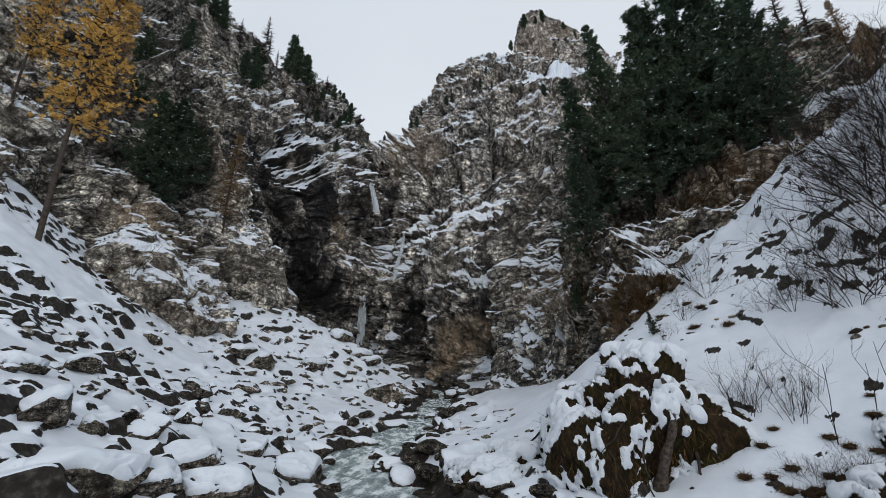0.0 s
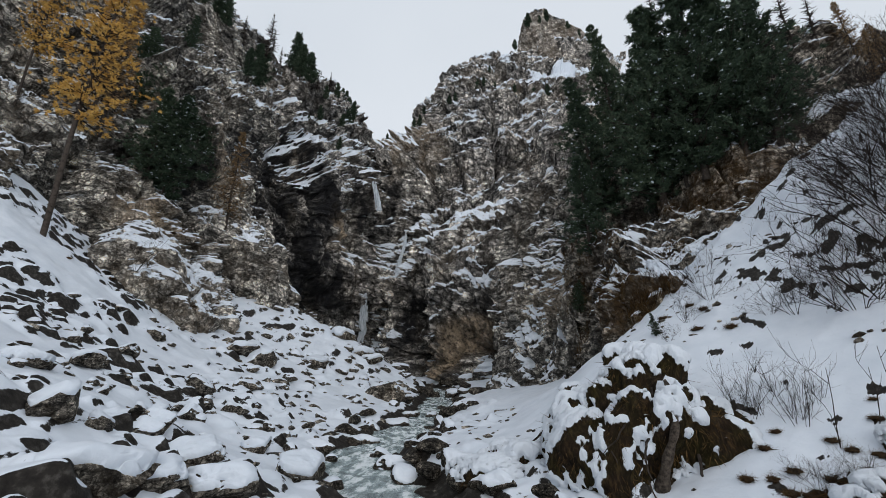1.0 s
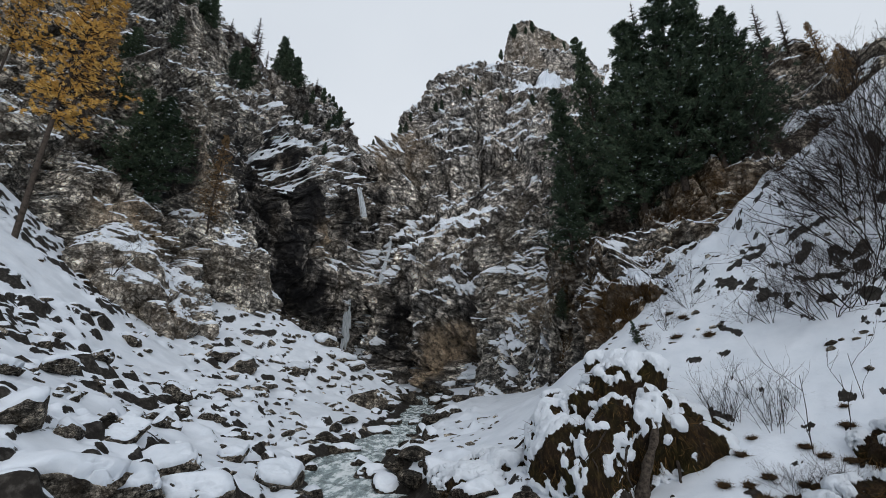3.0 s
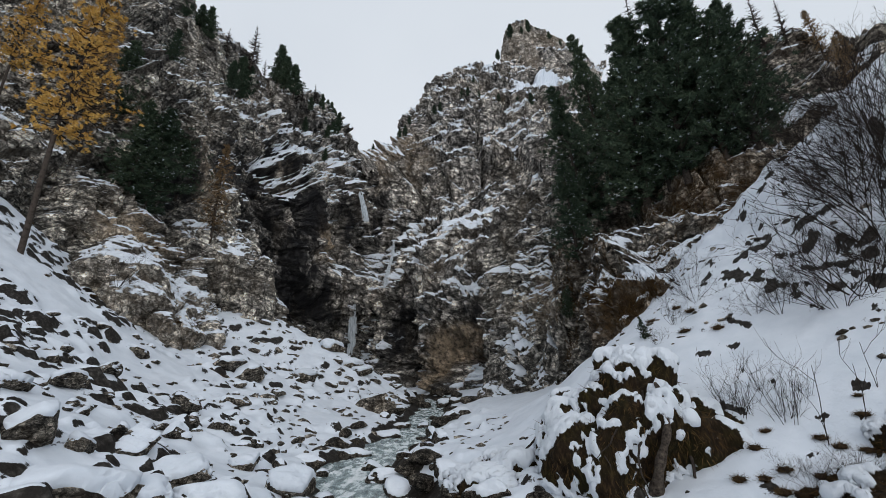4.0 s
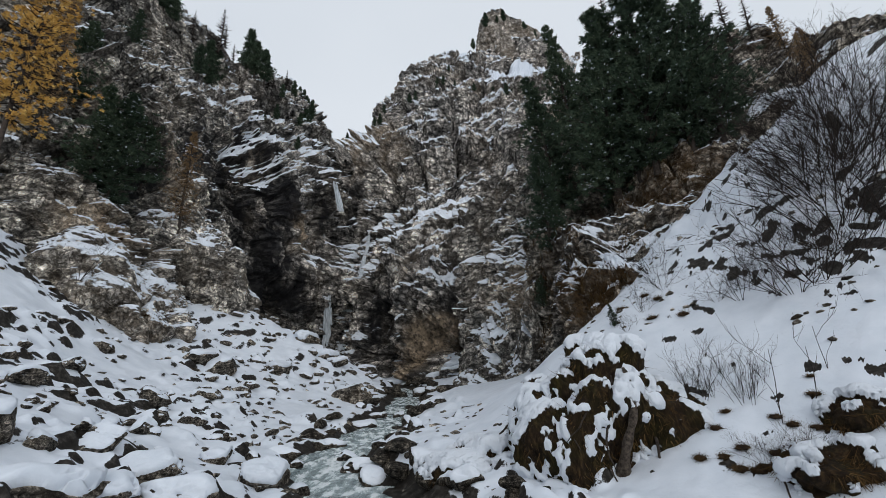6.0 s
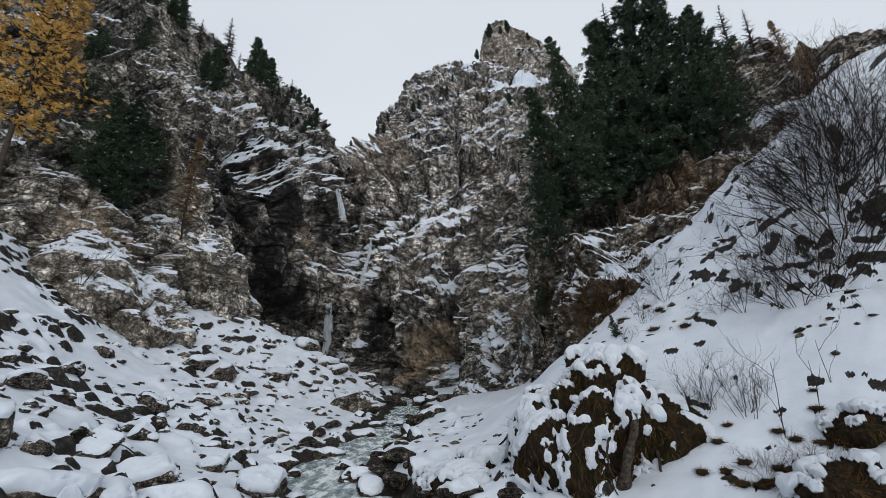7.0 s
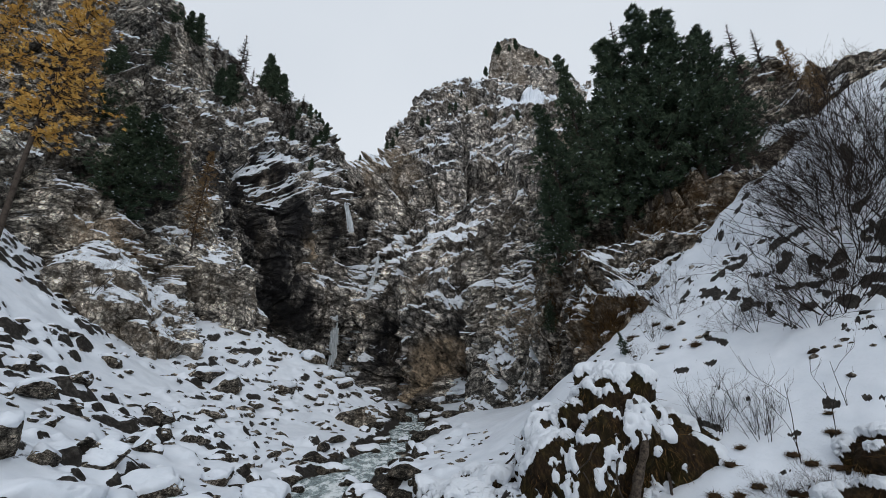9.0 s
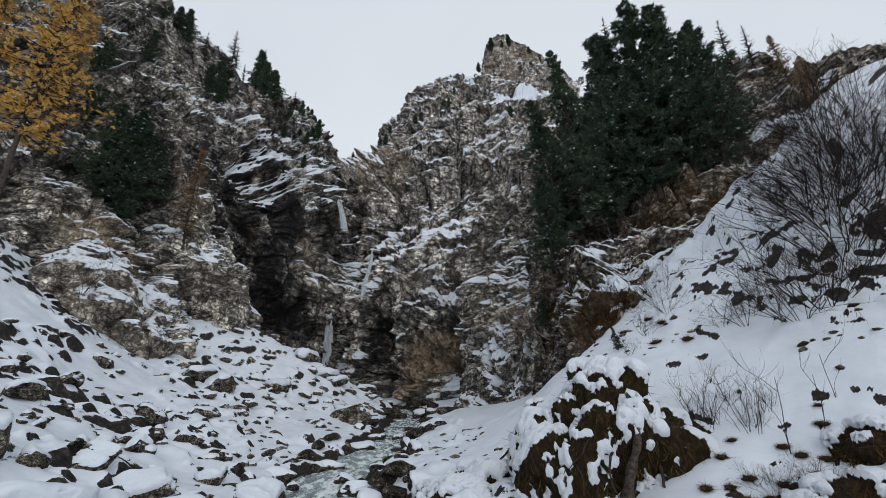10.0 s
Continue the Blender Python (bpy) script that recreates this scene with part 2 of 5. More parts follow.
def cliff(name, net, nu, nv, mat, size, seed, label, dip=(0.25, 0.1, 1.0), strata=0.5, back=25.0, snow_bias=0.0, fields=(), stain_shades=(), ochres=(), hollows=(), bare=(), relief=1.0):
    """A rock wall lofted from its foot, ledges and crest, broken into blocks and beds. size: metres of its largest blocks."""
    net = np.array(net)
    side = net[-1].mean(0) - net[0].mean(0)
    away = np.array([side[0], side[1], 0]) / (np.hypot(side[0], side[1]) + 1e-6)
    rear = net[-1] + away * back + np.array([0, 0, -0.12 * back])
    rear2 = rear + away * back - np.array([0, 0, 0.9 * back])
    n_back = max(8, nv // 9)
    g = spline(np.swapaxes(spline(net, nv), 0, 1), nu).swapaxes(0, 1)
    tail = np.stack([spline(np.stack([net[-1], rear, rear2]), n_back)[k] for k in range(n_back)])
    tail = spline(np.swapaxes(tail, 0, 1), nu).swapaxes(0, 1)[1:]
    g = np.concatenate([g, tail])
    shape = g.shape
    n = normals_of(g).reshape(-1, 3)
    p = g.reshape(-1, 3)
    if (n[:, 1].mean()) > 0:
        n = -n
    warp = np.stack([fbm(p / size * 0.8, 3, seed + 40 + k) for k in range(3)], 1)
    region = fbm(p / (size * 2.5) + 0.3 * warp, 3, seed + 70)
    d = 0.9 * size * fbm(p / (size * 2.6), 2, seed)
    d += 0.7 * size * (fbm(p / (size * 1.7) * np.array([1, 1, 0.33]) + 0.35 * warp, 3, seed + 5, 0.4, True) - 0.2)
    f1, j1, _, _ = blocks(p / (size * 1.1) * np.array([1, 1, 0.5]) + 0.35 * warp, seed + 11)
    f2, j2, _, _ = blocks(p / (size * 0.30) * np.array([1, 1, 0.7]) + 0.45 * warp, seed + 12)
    f3, j3, _, _ = blocks(p / (size * 0.10) + 0.5 * warp, seed + 13)
    flute = fbm(p / (size * 0.4) * np.array([1, 1, 0.16]) + 0.5 * warp, 3, seed + 66, 0.5, True)
    d += 0.16 * size * flute * (1 - step01(region, -0.1, 0.35))
    d += size * (0.42 * f1 + 0.06 * f2 + 0.014 * f3)
    d -= size * (0.24 * (1 - step01(j1, 0, 0.09)) + 0.045 * (1 - step01(j2, 0, 0.12)) + 0.012 * (1 - step01(j3, 0, 0.15)))
    h = p @ np.array(dip) / (size * 0.55) + 0.5 * warp[:, 0] + 0.15 * fbm(p / (size * 0.3), 2, seed + 60)
    saw = h - np.floor(h)
    h2 = h * 3.1 + 0.8 * f2
    saw2 = h2 - np.floor(h2)
    h3 = h * 8.3 + 1.1 * f2 + 0.6 * f3
    saw3 = h3 - np.floor(h3)
    beds = strata * (0.45 + 0.9 * step01(region, -0.2, 0.25))
    d += beds * size * (0.26 * (1 - step01(saw, 0.0, 0.85)) + 0.11 * (1 - step01(saw2, 0.0, 0.8)) + 0.04 * (1 - step01(saw3, 0.0, 0.7)))
    d *= relief
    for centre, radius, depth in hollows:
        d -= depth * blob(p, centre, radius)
    d -= 0.12 * size + np.median(d)
    q = p + n * d[:, None]
    gq = q.reshape(shape)
    nn = normals_of(gq).reshape(-1, 3)
    if (nn * n).sum(1).mean() < 0:
        nn = -nn
    up = nn[:, 2]
    wide = up.reshape(shape[:2])
    for k in (1, 2, 3):
        wide = (wide + np.roll(wide, k, 0) + np.roll(wide, -k, 0) + np.roll(wide, k, 1) + np.roll(wide, -k, 1)) / 5
    wide = wide.ravel()
    grain = fbm(q / (size * 0.5), 4, seed + 80)
    snow = 0.5 + 0.55 * (up - 0.52) + 0.7 * (wide - 0.42) + 0.12 * grain + 0.45 * region - 0.04 + snow_bias
    for centre, radius, amount in fields:
        snow = snow + amount * blob(q, centre, radius)
    for centre, radius in bare:
        snow = snow - 0.8 * step01(blob(q, centre, radius), 0.15, 0.5)
    # dark streaks plus overhang shade, both laid into the rock colour
    stain_shade, ochre = np.zeros(len(q)), np.zeros(len(q))
    for centre, radius, amount in stain_shades:
        stain_shade = np.maximum(stain_shade, amount * step01(blob(q, centre, radius) * (1 + 0.5 * grain), 0.1, 0.5))
    for centre, radius, amount in ochres:
        ochre = np.maximum(ochre, amount * step01(blob(q, centre, radius) * (1 + 0.5 * grain), 0.1, 0.6))
    snow = np.clip(snow, 0, 1)
    q[:, 2] += 0.02 * size * step01(snow, 0.45, 0.7)
    ob = new(name, sheet_mesh(name, q.reshape(shape), mat, False, snow=snow, stain_shade=stain_shade, ochre=ochre))
    return tagged(ob, label, "cliff", kind="structure")


cliff_left = cliff(
    "cliff_left", [
    [(-20.2, 12.9, 7.2), (-19.2, 15.8, 7.9), (-18.5, 19.1, 7.6), (-19.4, 25.5, 7.5), (-18.3, 30.9, 7.1), (-18.4, 43.2, 4.9)],
    [(-24.6, 14.1, 13.1), (-21.4, 16.2, 13.3), (-21.2, 20.3, 13.5), (-21.6, 25.8, 15.8), (-20.7, 31.8, 17.1), (-20.2, 42.9, 18.6)],
    [(-30.4, 15.7, 20.8), (-27.1, 18.7, 21.5), (-26.8, 23.4, 23.2), (-26.8, 29.3, 27.5), (-25.5, 36.9, 30.1), (-24.9, 48.8, 32.4)],
    [(-42.9, 18.0, 41.2), (-37.6, 21.0, 44.2), (-37.1, 26.0, 50.4), (-35.9, 34.0, 56.1), (-34.4, 46.0, 57.6), (-35.3, 61.0, 55.7)],
], 340, 340, ROCK_NEAR, 4.5, 3,
    "grey limestone wall with snowy ledges and ochre streaks", dip=(0.2, 0.25, 1.0), strata=0.7, snow_bias=0.06,
    ochres=[((-19.5, 35, 22.6), (2.0, 3, 4), 0.6), ((-19.5, 27.4, 13.3), (3.0, 4, 2.2), 0.7), ((-18.6, 30, 13), (4, 4, 1.2), 0.5)],
    stain_shades=[((-21.5, 33, 21), (3, 4, 5), 0.8), ((-20.5, 43, 24), (3, 5, 8), 0.9), ((-25.5, 30, 31), (5, 4, 5), 0.6)])
cliff_back = cliff(
    "cliff_back", [
    [(-26.8, 53.5, 5.7), (-22.4, 57.8, 5.3), (-19.3, 64.0, 5.7), (-16.4, 72.3, 6.2), (-14.2, 82.3, 7.8), (-8.2, 101.3, 14.2)],
    [(-26.4, 51.4, 18.2), (-23.2, 55.2, 19.5), (-20.2, 62.7, 19.3), (-16.9, 69.4, 21.1), (-15.5, 79.1, 23.9), (-10.7, 96.4, 28.7)],
    [(-30.4, 54.8, 33.4), (-26.4, 58.6, 34.7), (-23.0, 66.3, 36.9), (-19.2, 73.7, 39.7), (-16.1, 85.3, 43.0), (-13.4, 101.6, 50.9)],
    [(-42.7, 65.4, 74.0), (-37.8, 71.8, 70.6), (-31.4, 79.1, 71.1), (-25.3, 87.8, 70.1), (-20.6, 96.7, 65.6), (-15.3, 113.3, 66.5)],
], 270, 330, ROCK_FAR, 9.0, 21,
    "dark overhanging limestone cliff with snow terraces", dip=(-0.25, -0.2, 1.0), strata=0.5, snow_bias=0.06,
    # these blobs mostly paint the overhang's deep shade into the rock
    stain_shades=[((-19.4, 61.0, 19.6), (3.5, 8, 7), 1.0), ((-22.1, 58.0, 24.6), (3.5, 8, 7), 1.0), ((-20.0, 64.0, 30.7), (3.5, 8, 7), 1.0), ((-25.1, 56.0, 31.5), (3.5, 8, 7), 1.0), ((-16.1, 62.0, 15.7), (3.5, 8, 7), 1.0), ((-19.8, 58.0, 13.3), (3.5, 8, 7), 1.0), ((-26.5, 54.0, 36.6), (3.5, 8, 7), 1.0), ((-24.0, 66.0, 37.8), (3.5, 8, 7), 1.0), ((-24, 60, 23), (6, 9, 12), 1.0), ((-19, 60, 14), (6, 8, 9), 1.0), ((-27, 62, 31), (5, 7, 9), 0.9), ((-28, 67, 42), (4, 6, 8), 1.0), ((-19, 64, 17), (4, 6, 6), 0.9), ((-16, 78, 36), (2, 6, 10), 0.8)],
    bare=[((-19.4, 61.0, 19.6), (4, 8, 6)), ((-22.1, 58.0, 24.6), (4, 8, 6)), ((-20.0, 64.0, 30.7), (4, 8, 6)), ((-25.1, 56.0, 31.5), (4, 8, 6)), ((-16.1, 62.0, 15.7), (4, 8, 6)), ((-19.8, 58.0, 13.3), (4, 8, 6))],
    fields=[((-23.3, 65.7, 32.5), (3.0, 6, 5), 0.45), ((-23, 71, 47), (7, 5, 2.5), 0.35), ((-30, 71, 54), (6, 6, 3), 0.25), ((-18, 73, 39), (4, 5, 2), 0.3)],
    ochres=[((-17.6, 70.5, 27), (3, 5, 8), 0.9), ((-26, 64, 38), (4, 5, 6), 0.8)])
mountain = cliff(
    "mountain", [
    [(-17.9, 84.0, 4.1), (-7.5, 60.0, 1.4), (-2.1, 46.0, 0.1), (2.2, 41.0, 0.0), (6.6, 38.0, 0.2), (14.1, 40.0, 0.5)],
    [(-18.9, 91.0, 21.1), (-10.3, 77.0, 16.6), (-2.7, 55.0, 10.9), (2.4, 45.0, 11.0), (8.0, 45.0, 13.1), (18.4, 47.0, 14.9)],
    [(-20.1, 102.0, 42.0), (-12.1, 93.0, 38.3), (-3.9, 74.0, 30.3), (5.2, 68.0, 30.0), (13.3, 66.0, 29.7), (26.3, 64.0, 30.8)],
    [(-22.8, 117.0, 63.9), (-13.5, 114.0, 71.6), (-1.8, 113.0, 77.7), (9.4, 112.0, 80.9), (23.3, 107.0, 76.8), (45.3, 102.0, 76.5)],
    [(-26.2, 133.0, 73.5), (-16.1, 138.0, 88.1), (-3.8, 156.0, 123.2), (13.7, 168.0, 151.1), (37.8, 182.0, 171.4), (95.9, 192.0, 180.3)],
], 390, 430, ROCK_FAR, 11.0, 33,
    "craggy grey limestone mountain dusted with snow", dip=(0.3, -0.1, 1.0), strata=0.6, back=60, snow_bias=0.08, relief=0.8,
    fields=[((0.6, 75.0, 32.9), (8, 14, 4), 0.45), ((3.6, 82.0, 40.8), (5, 9, 3.5), 0.4), ((3.7, 60.0, 21.9), (9, 10, 6), 0.22), ((4.2, 48.0, 13.8), (5, 8, 2), 0.3), ((36.5, 135.0, 110.5), (9, 20, 9), 0.8), ((46.6, 150.0, 126.8), (12, 24, 9), 0.7),
            ((20, 156, 136), (14, 20, 14), 0.25), ((14, 63, 9), (6, 8, 4), 0.25)],
    bare=[((-7.1, 112.0, 66.7), (8, 16, 10)), ((-13.9, 105.0, 52.6), (4, 12, 9)), ((-5.2, 60.0, 8.4), (6, 9, 5)), ((0.3, 47.0, 5.2), (5, 9, 3.5)), ((3.9, 46.0, 8.5), (5, 9, 3.5))],
    # blobs at the carved hollows put cave shade into the rock colour
    stain_shades=[((5.7, 46.0, 10.6), (4, 9, 1.8), 0.75), ((0.9, 44.0, 2.4), (3, 9, 1.6), 0.6), ((-13, 77, 14), (4, 6, 7), 0.9), ((-5.9, 62.0, 12.5), (5, 9, 6), 0.85), ((-15, 100, 46), (4, 9, 12), 0.8), ((12, 70, 26), (2, 5, 9), 0.6)],
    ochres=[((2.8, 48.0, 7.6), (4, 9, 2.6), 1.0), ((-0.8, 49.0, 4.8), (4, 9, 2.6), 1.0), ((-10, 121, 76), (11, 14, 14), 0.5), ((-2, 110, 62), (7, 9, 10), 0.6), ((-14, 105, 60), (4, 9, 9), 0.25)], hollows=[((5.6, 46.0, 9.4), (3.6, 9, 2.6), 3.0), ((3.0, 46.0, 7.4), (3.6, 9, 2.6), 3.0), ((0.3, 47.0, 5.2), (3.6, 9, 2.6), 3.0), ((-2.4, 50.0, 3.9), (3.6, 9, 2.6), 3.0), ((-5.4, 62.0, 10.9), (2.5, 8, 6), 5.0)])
tower = cliff(
    "rock_tower", [
    [(34.8, 197.6, 151.9), (35.5, 179.0, 141.0), (46.7, 174.3, 136.4), (60.0, 174.0, 137.1), (77.1, 179.4, 146.3), (95.6, 202.5, 168.6)],
    [(38.0, 192.0, 184.1), (38.4, 182.2, 175.8), (49.3, 177.4, 171.2), (64.0, 179.9, 170.0), (79.6, 186.4, 172.5), (95.0, 202.4, 184.7)],
    [(41.4, 192.2, 196.3), (42.4, 184.9, 192.8), (49.7, 179.4, 196.8), (62.3, 184.3, 191.4), (77.8, 191.4, 186.1), (90.1, 204.2, 192.0)],
], 120, 110, ROCK_FAR, 8.0, 47,
    "bare reddish grey rock tower on the summit", strata=0.3, back=12, snow_bias=-0.2, relief=0.5, ochres=[((50.29, 180.60, 167.88), (40, 40, 30), 0.25)])
cliff_right = cliff(
    "cliff_right", [
    [(5.1, 21.0, 2.0), (5.4, 16.5, 2.9), (5.5, 13.5, 3.4), (6.6, 13.0, 4.0), (9.1, 13.5, 5.7), (11.2, 13.5, 6.2), (15.3, 14.0, 8.7), (18.6, 13.0, 9.9)],
    [(6.7, 25.0, 6.7), (7.1, 19.5, 6.6), (7.6, 17.0, 6.5), (9.2, 16.5, 7.2), (11.5, 16.5, 8.7), (13.2, 15.5, 8.5), (19.8, 17.0, 13.9), (24.6, 16.0, 16.1)],
    [(8.3, 28.0, 12.7), (9.4, 23.0, 11.4), (10.1, 20.5, 10.7), (12.0, 19.5, 11.4), (14.1, 19.0, 12.4), (16.6, 18.5, 13.0), (23.8, 20.5, 18.2), (29.8, 19.0, 20.3)],
    [(13.3, 36.0, 28.1), (15.5, 33.0, 28.3), (17.8, 31.0, 29.0), (21.6, 30.0, 29.0), (24.2, 28.0, 27.5), (26.1, 26.0, 26.9), (30.2, 27.0, 25.4), (39.8, 25.0, 27.7)],
], 340, 320, ROCK_HILL, 3.2, 55,
    "steep rocky hillside with brown grass and snow patches", dip=(-0.2, 0.2, 1.0), strata=0.5, snow_bias=-0.06, relief=0.8,
    fields=[((10.1, 14.5, 6.8), (2.5, 3, 1.2), 0.6), ((12.2, 14.5, 7.4), (2.5, 3, 1.5), 0.6), ((16.2, 16.0, 11.2), (2.2, 4, 3), 0.75), ((20.1, 18.5, 15.6), (1.8, 4, 2.5), 0.75), ((8.6, 19.0, 8.4), (1.5, 3, 0.8), 0.5), ((8.0, 15.5, 6.3), (2, 3, .7), 0.6), ((28.3, 25.0, 24.7), (2, 4, .8), 0.6), ((10.7, 25.0, 15.0), (1.0, 3, 1), 0.5)], ochres=[((13.4, 18.0, 10.7), (4, 5, 3), 0.35), ((6.5, 15.0, 4.9), (3, 4, 1.5), 0.4)])
rock_rib = cliff(
    "rock_rib", [
    [(2.9, 30.0, 1.0), (3.8, 27.0, 1.4), (4.7, 25.0, 1.8), (5.7, 23.5, 2.1), (6.6, 22.0, 2.0)],
    [(3.8, 32.0, 4.9), (4.4, 29.0, 5.3), (5.5, 27.0, 5.5), (6.5, 25.0, 5.4), (7.5, 23.0, 4.8)],
    [(5.2, 34.0, 10.3), (5.4, 31.0, 10.4), (6.4, 29.0, 10.2), (7.6, 27.0, 9.6), (8.5, 25.0, 9.1)],
    [(5.9, 36.0, 14.8), (6.2, 33.0, 15.2), (7.3, 31.0, 14.8), (8.7, 29.0, 14.4), (9.8, 27.0, 13.9)],
    [(7.3, 40.0, 20.8), (7.9, 37.0, 20.8), (9.0, 35.0, 20.2), (10.5, 33.0, 20.0), (11.9, 31.0, 19.4)],
], 210, 300, ROCK_NEAR, 3.6, 83,
    "grey limestone rib with snow lying in its gully", dip=(0.5, 0.1, 1.0), strata=0.4, back=10, snow_bias=0.0, relief=0.7,
    fields=[((5.3, 28.0, 5.5), (2.2, 4, 1.6), 0.5), ((5.0, 26.0, 3.6), (1.6, 4, 1.2), 0.7), ((3.8, 28.0, 2.3), (1.3, 3, 1.0), 0.7)], ochres=[((7.0, 26.0, 7.9), (3, 4, 2.5), 0.5)])
buttress = cliff(
    "buttress", [
    [(-23.5, 29.7, 7.6), (-17.9, 24.2, 5.0), (-15.1, 23.7, 3.5), (-12.4, 24.1, 2.1), (-12.2, 26.1, 2.4), (-14.9, 32.9, 4.2)],
    [(-23.7, 29.0, 9.4), (-18.3, 23.1, 8.2), (-15.1, 22.6, 6.5), (-13.0, 23.4, 5.8), (-12.9, 25.9, 6.2), (-15.1, 32.9, 7.4)],
    [(-23.1, 28.7, 10.5), (-18.9, 24.5, 10.5), (-16.7, 24.2, 9.8), (-15.1, 25.0, 9.0), (-14.2, 27.3, 8.2), (-15.6, 33.3, 9.2)],
    [(-26.8, 34.3, 12.7), (-21.0, 28.0, 12.4), (-20.1, 29.1, 12.5), (-18.5, 30.3, 11.9), (-17.1, 32.8, 10.9), (-17.2, 36.9, 11.0)],
], 170, 150, ROCK_NEAR, 3.0, 71,
    "rounded grey rock buttress rising out of the snow", strata=0.15, back=6, snow_bias=-0.12, relief=0.6, ochres=[((-14, 24, 7), (8, 8, 6), 0.12)])
buttress_rear = cliff(
    "buttress_rear", [
    [(-23.2, 39.9, 8.6), (-17.0, 33.4, 5.8), (-14.4, 32.5, 5.3), (-13.0, 33.4, 5.8), (-13.8, 38.3, 6.9)],
    [(-23.7, 38.6, 12.5), (-17.4, 32.1, 9.8), (-14.4, 31.4, 8.8), (-12.8, 32.3, 9.0), (-13.5, 37.3, 10.1)],
    [(-24.2, 37.6, 15.4), (-19.4, 32.6, 14.5), (-15.8, 32.0, 13.4), (-14.2, 33.2, 12.8), (-14.0, 36.3, 12.9)],
    [(-27.8, 42.7, 19.1), (-23.2, 38.6, 18.6), (-20.0, 39.0, 17.6), (-17.9, 39.3, 16.6), (-17.1, 41.7, 15.7)],
], 130, 140, ROCK_NEAR, 3.0, 91,
    "cracked grey rock shoulder with a snowy top", strata=0.25, back=6, snow_bias=-0.12, relief=0.6)

# ---- valley floor: sections across the stream ----
STATION = [-8, 4, 8, 12, 16, 22, 28, 36, 45, 53, 70, 100]
STREAM_X = [1.2, 0.6, -0.6, -2.3, -1.5, -0.8, -0.4, 0.0, -2.0, -6, -11, -16]
STREAM_Z = [-0.4, -0.15, 0, 0.25, 0.5, 0.95, 1.4, 2.1, 2.6, 3.0, 5.0, 8]
LEFT_OFF = [0, 2, 5, 9, 15, 24, 40]
LEFT_RISE = [
    [0, 0.2, 0.6, 1.4, 3.5, 8, 16], [0, 0.3, 1.6, 3.2, 6, 12, 22], [0, 0.25, 1.3, 3.0, 6.3, 12, 22], [0, 0.2, 1.2, 3.2, 7, 12, 22],
    [0, 0.2, 0.8, 2.5, 7.3, 14, 23], [0, 0.2, 0.6, 1.9, 5.3, 13, 21], [0, 0.3, 0.9, 2.2, 5.2, 9.2, 20], [0, 0.6, 2.2, 4.4, 7.6, 11, 20],
    [0, 0.8, 2.4, 4.6, 7.2, 11, 20], [0, 0.2, 0.5, 1.0, 2.0, 6, 18], [0, 0.2, 0.5, 1.0, 2, 6, 18], [0, 0.5, 1, 2, 5, 10, 20]]
RIGHT_OFF = [0, 2, 4, 7, 11, 17, 28]
RIGHT_RISE = [
    [0, 0.1, 0.3, 0.8, 2.5, 5, 8], [0, 0.2, 0.5, 2.2, 5.4, 9.5, 15], [0, 0.3, 0.8, 2.8, 5.9, 11, 16], [0, 0.3, 0.9, 3.0, 6.0, 12, 17],
    [0, 0.3, 0.9, 2.6, 6.2, 11, 16], [0, 0.3, 0.8, 1.6, 4.0, 6, 9], [0, 0.3, 0.7, 1.3, 2.5, 5, 9], [0, 0.3, 0.6, 1.0, 1.6, 3, 8],
    [0, 0.3, 0.6, 1.0, 1.6, 3, 8], [0, 0.3, 0.6, 1.0, 1.6, 3, 8], [0, 0.2, 0.4, 0.8, 1.5, 3, 8], [0, 0.2, 0.4, 0.8, 1.5, 3, 8]]
FINE_Y = np.linspace(-8, 100, 217)


def smooth_table(rows):
    """The table's columns along the valley, every half metre, smoothed."""
    rows = np.array(rows, float)
    rows = rows.reshape(len(rows), -1)
    out = np.stack([np.interp(FINE_Y, STATION, c) for c in rows.T], 1)
    kernel = np.hanning(13) / np.hanning(13).sum()
    pad = np.pad(out, ((6, 6), (0, 0)), mode="edge")
    return np.stack([np.convolve(c, kernel, "valid") for c in pad.T], 1)


AXIS = smooth_table(np.stack([STREAM_X, STREAM_Z], 1))
LEFT_T, RIGHT_T = smooth_table(LEFT_RISE), smooth_table(RIGHT_RISE)


def stream_at(y):
    return np.interp(y, FINE_Y, AXIS[:, 0]), np.interp(y, FINE_Y, AXIS[:, 1])


def table_at(table, offs, y, s):
    """Heights from a smoothed table at distance s from the stream."""
    cols = np.stack([np.interp(y, FINE_Y, table[:, k]) for k in range(len(offs))], -1)
    s = np.clip(s, 0, offs[-1])
    k = np.clip(np.searchsorted(offs, s, side="right") - 1, 0, len(offs) - 2)
    o = np.array(offs, float)
    f = (s - o[k]) / (o[k + 1] - o[k])
    row = np.arange(len(s))
    a, b = cols[row, k], cols[row, k + 1]
    m0 = (cols[row, np.minimum(k + 1, len(offs) - 1)] - cols[row, np.maximum(k - 1, 0)]) / (o[np.minimum(k + 1, len(offs) - 1)] - o[np.maximum(k - 1, 0)])
    m1 = (cols[row, np.minimum(k + 2, len(offs) - 1)] - cols[row, k]) / (o[np.minimum(k + 2, len(offs) - 1)] - o[k])
    w = o[k + 1] - o[k]
    return (2 * f**3 - 3 * f**2 + 1) * a + (f**3 - 2 * f**2 + f) * w * m0 + (-2 * f**3 + 3 * f**2) * b + (f**3 - f**2) * w * m1


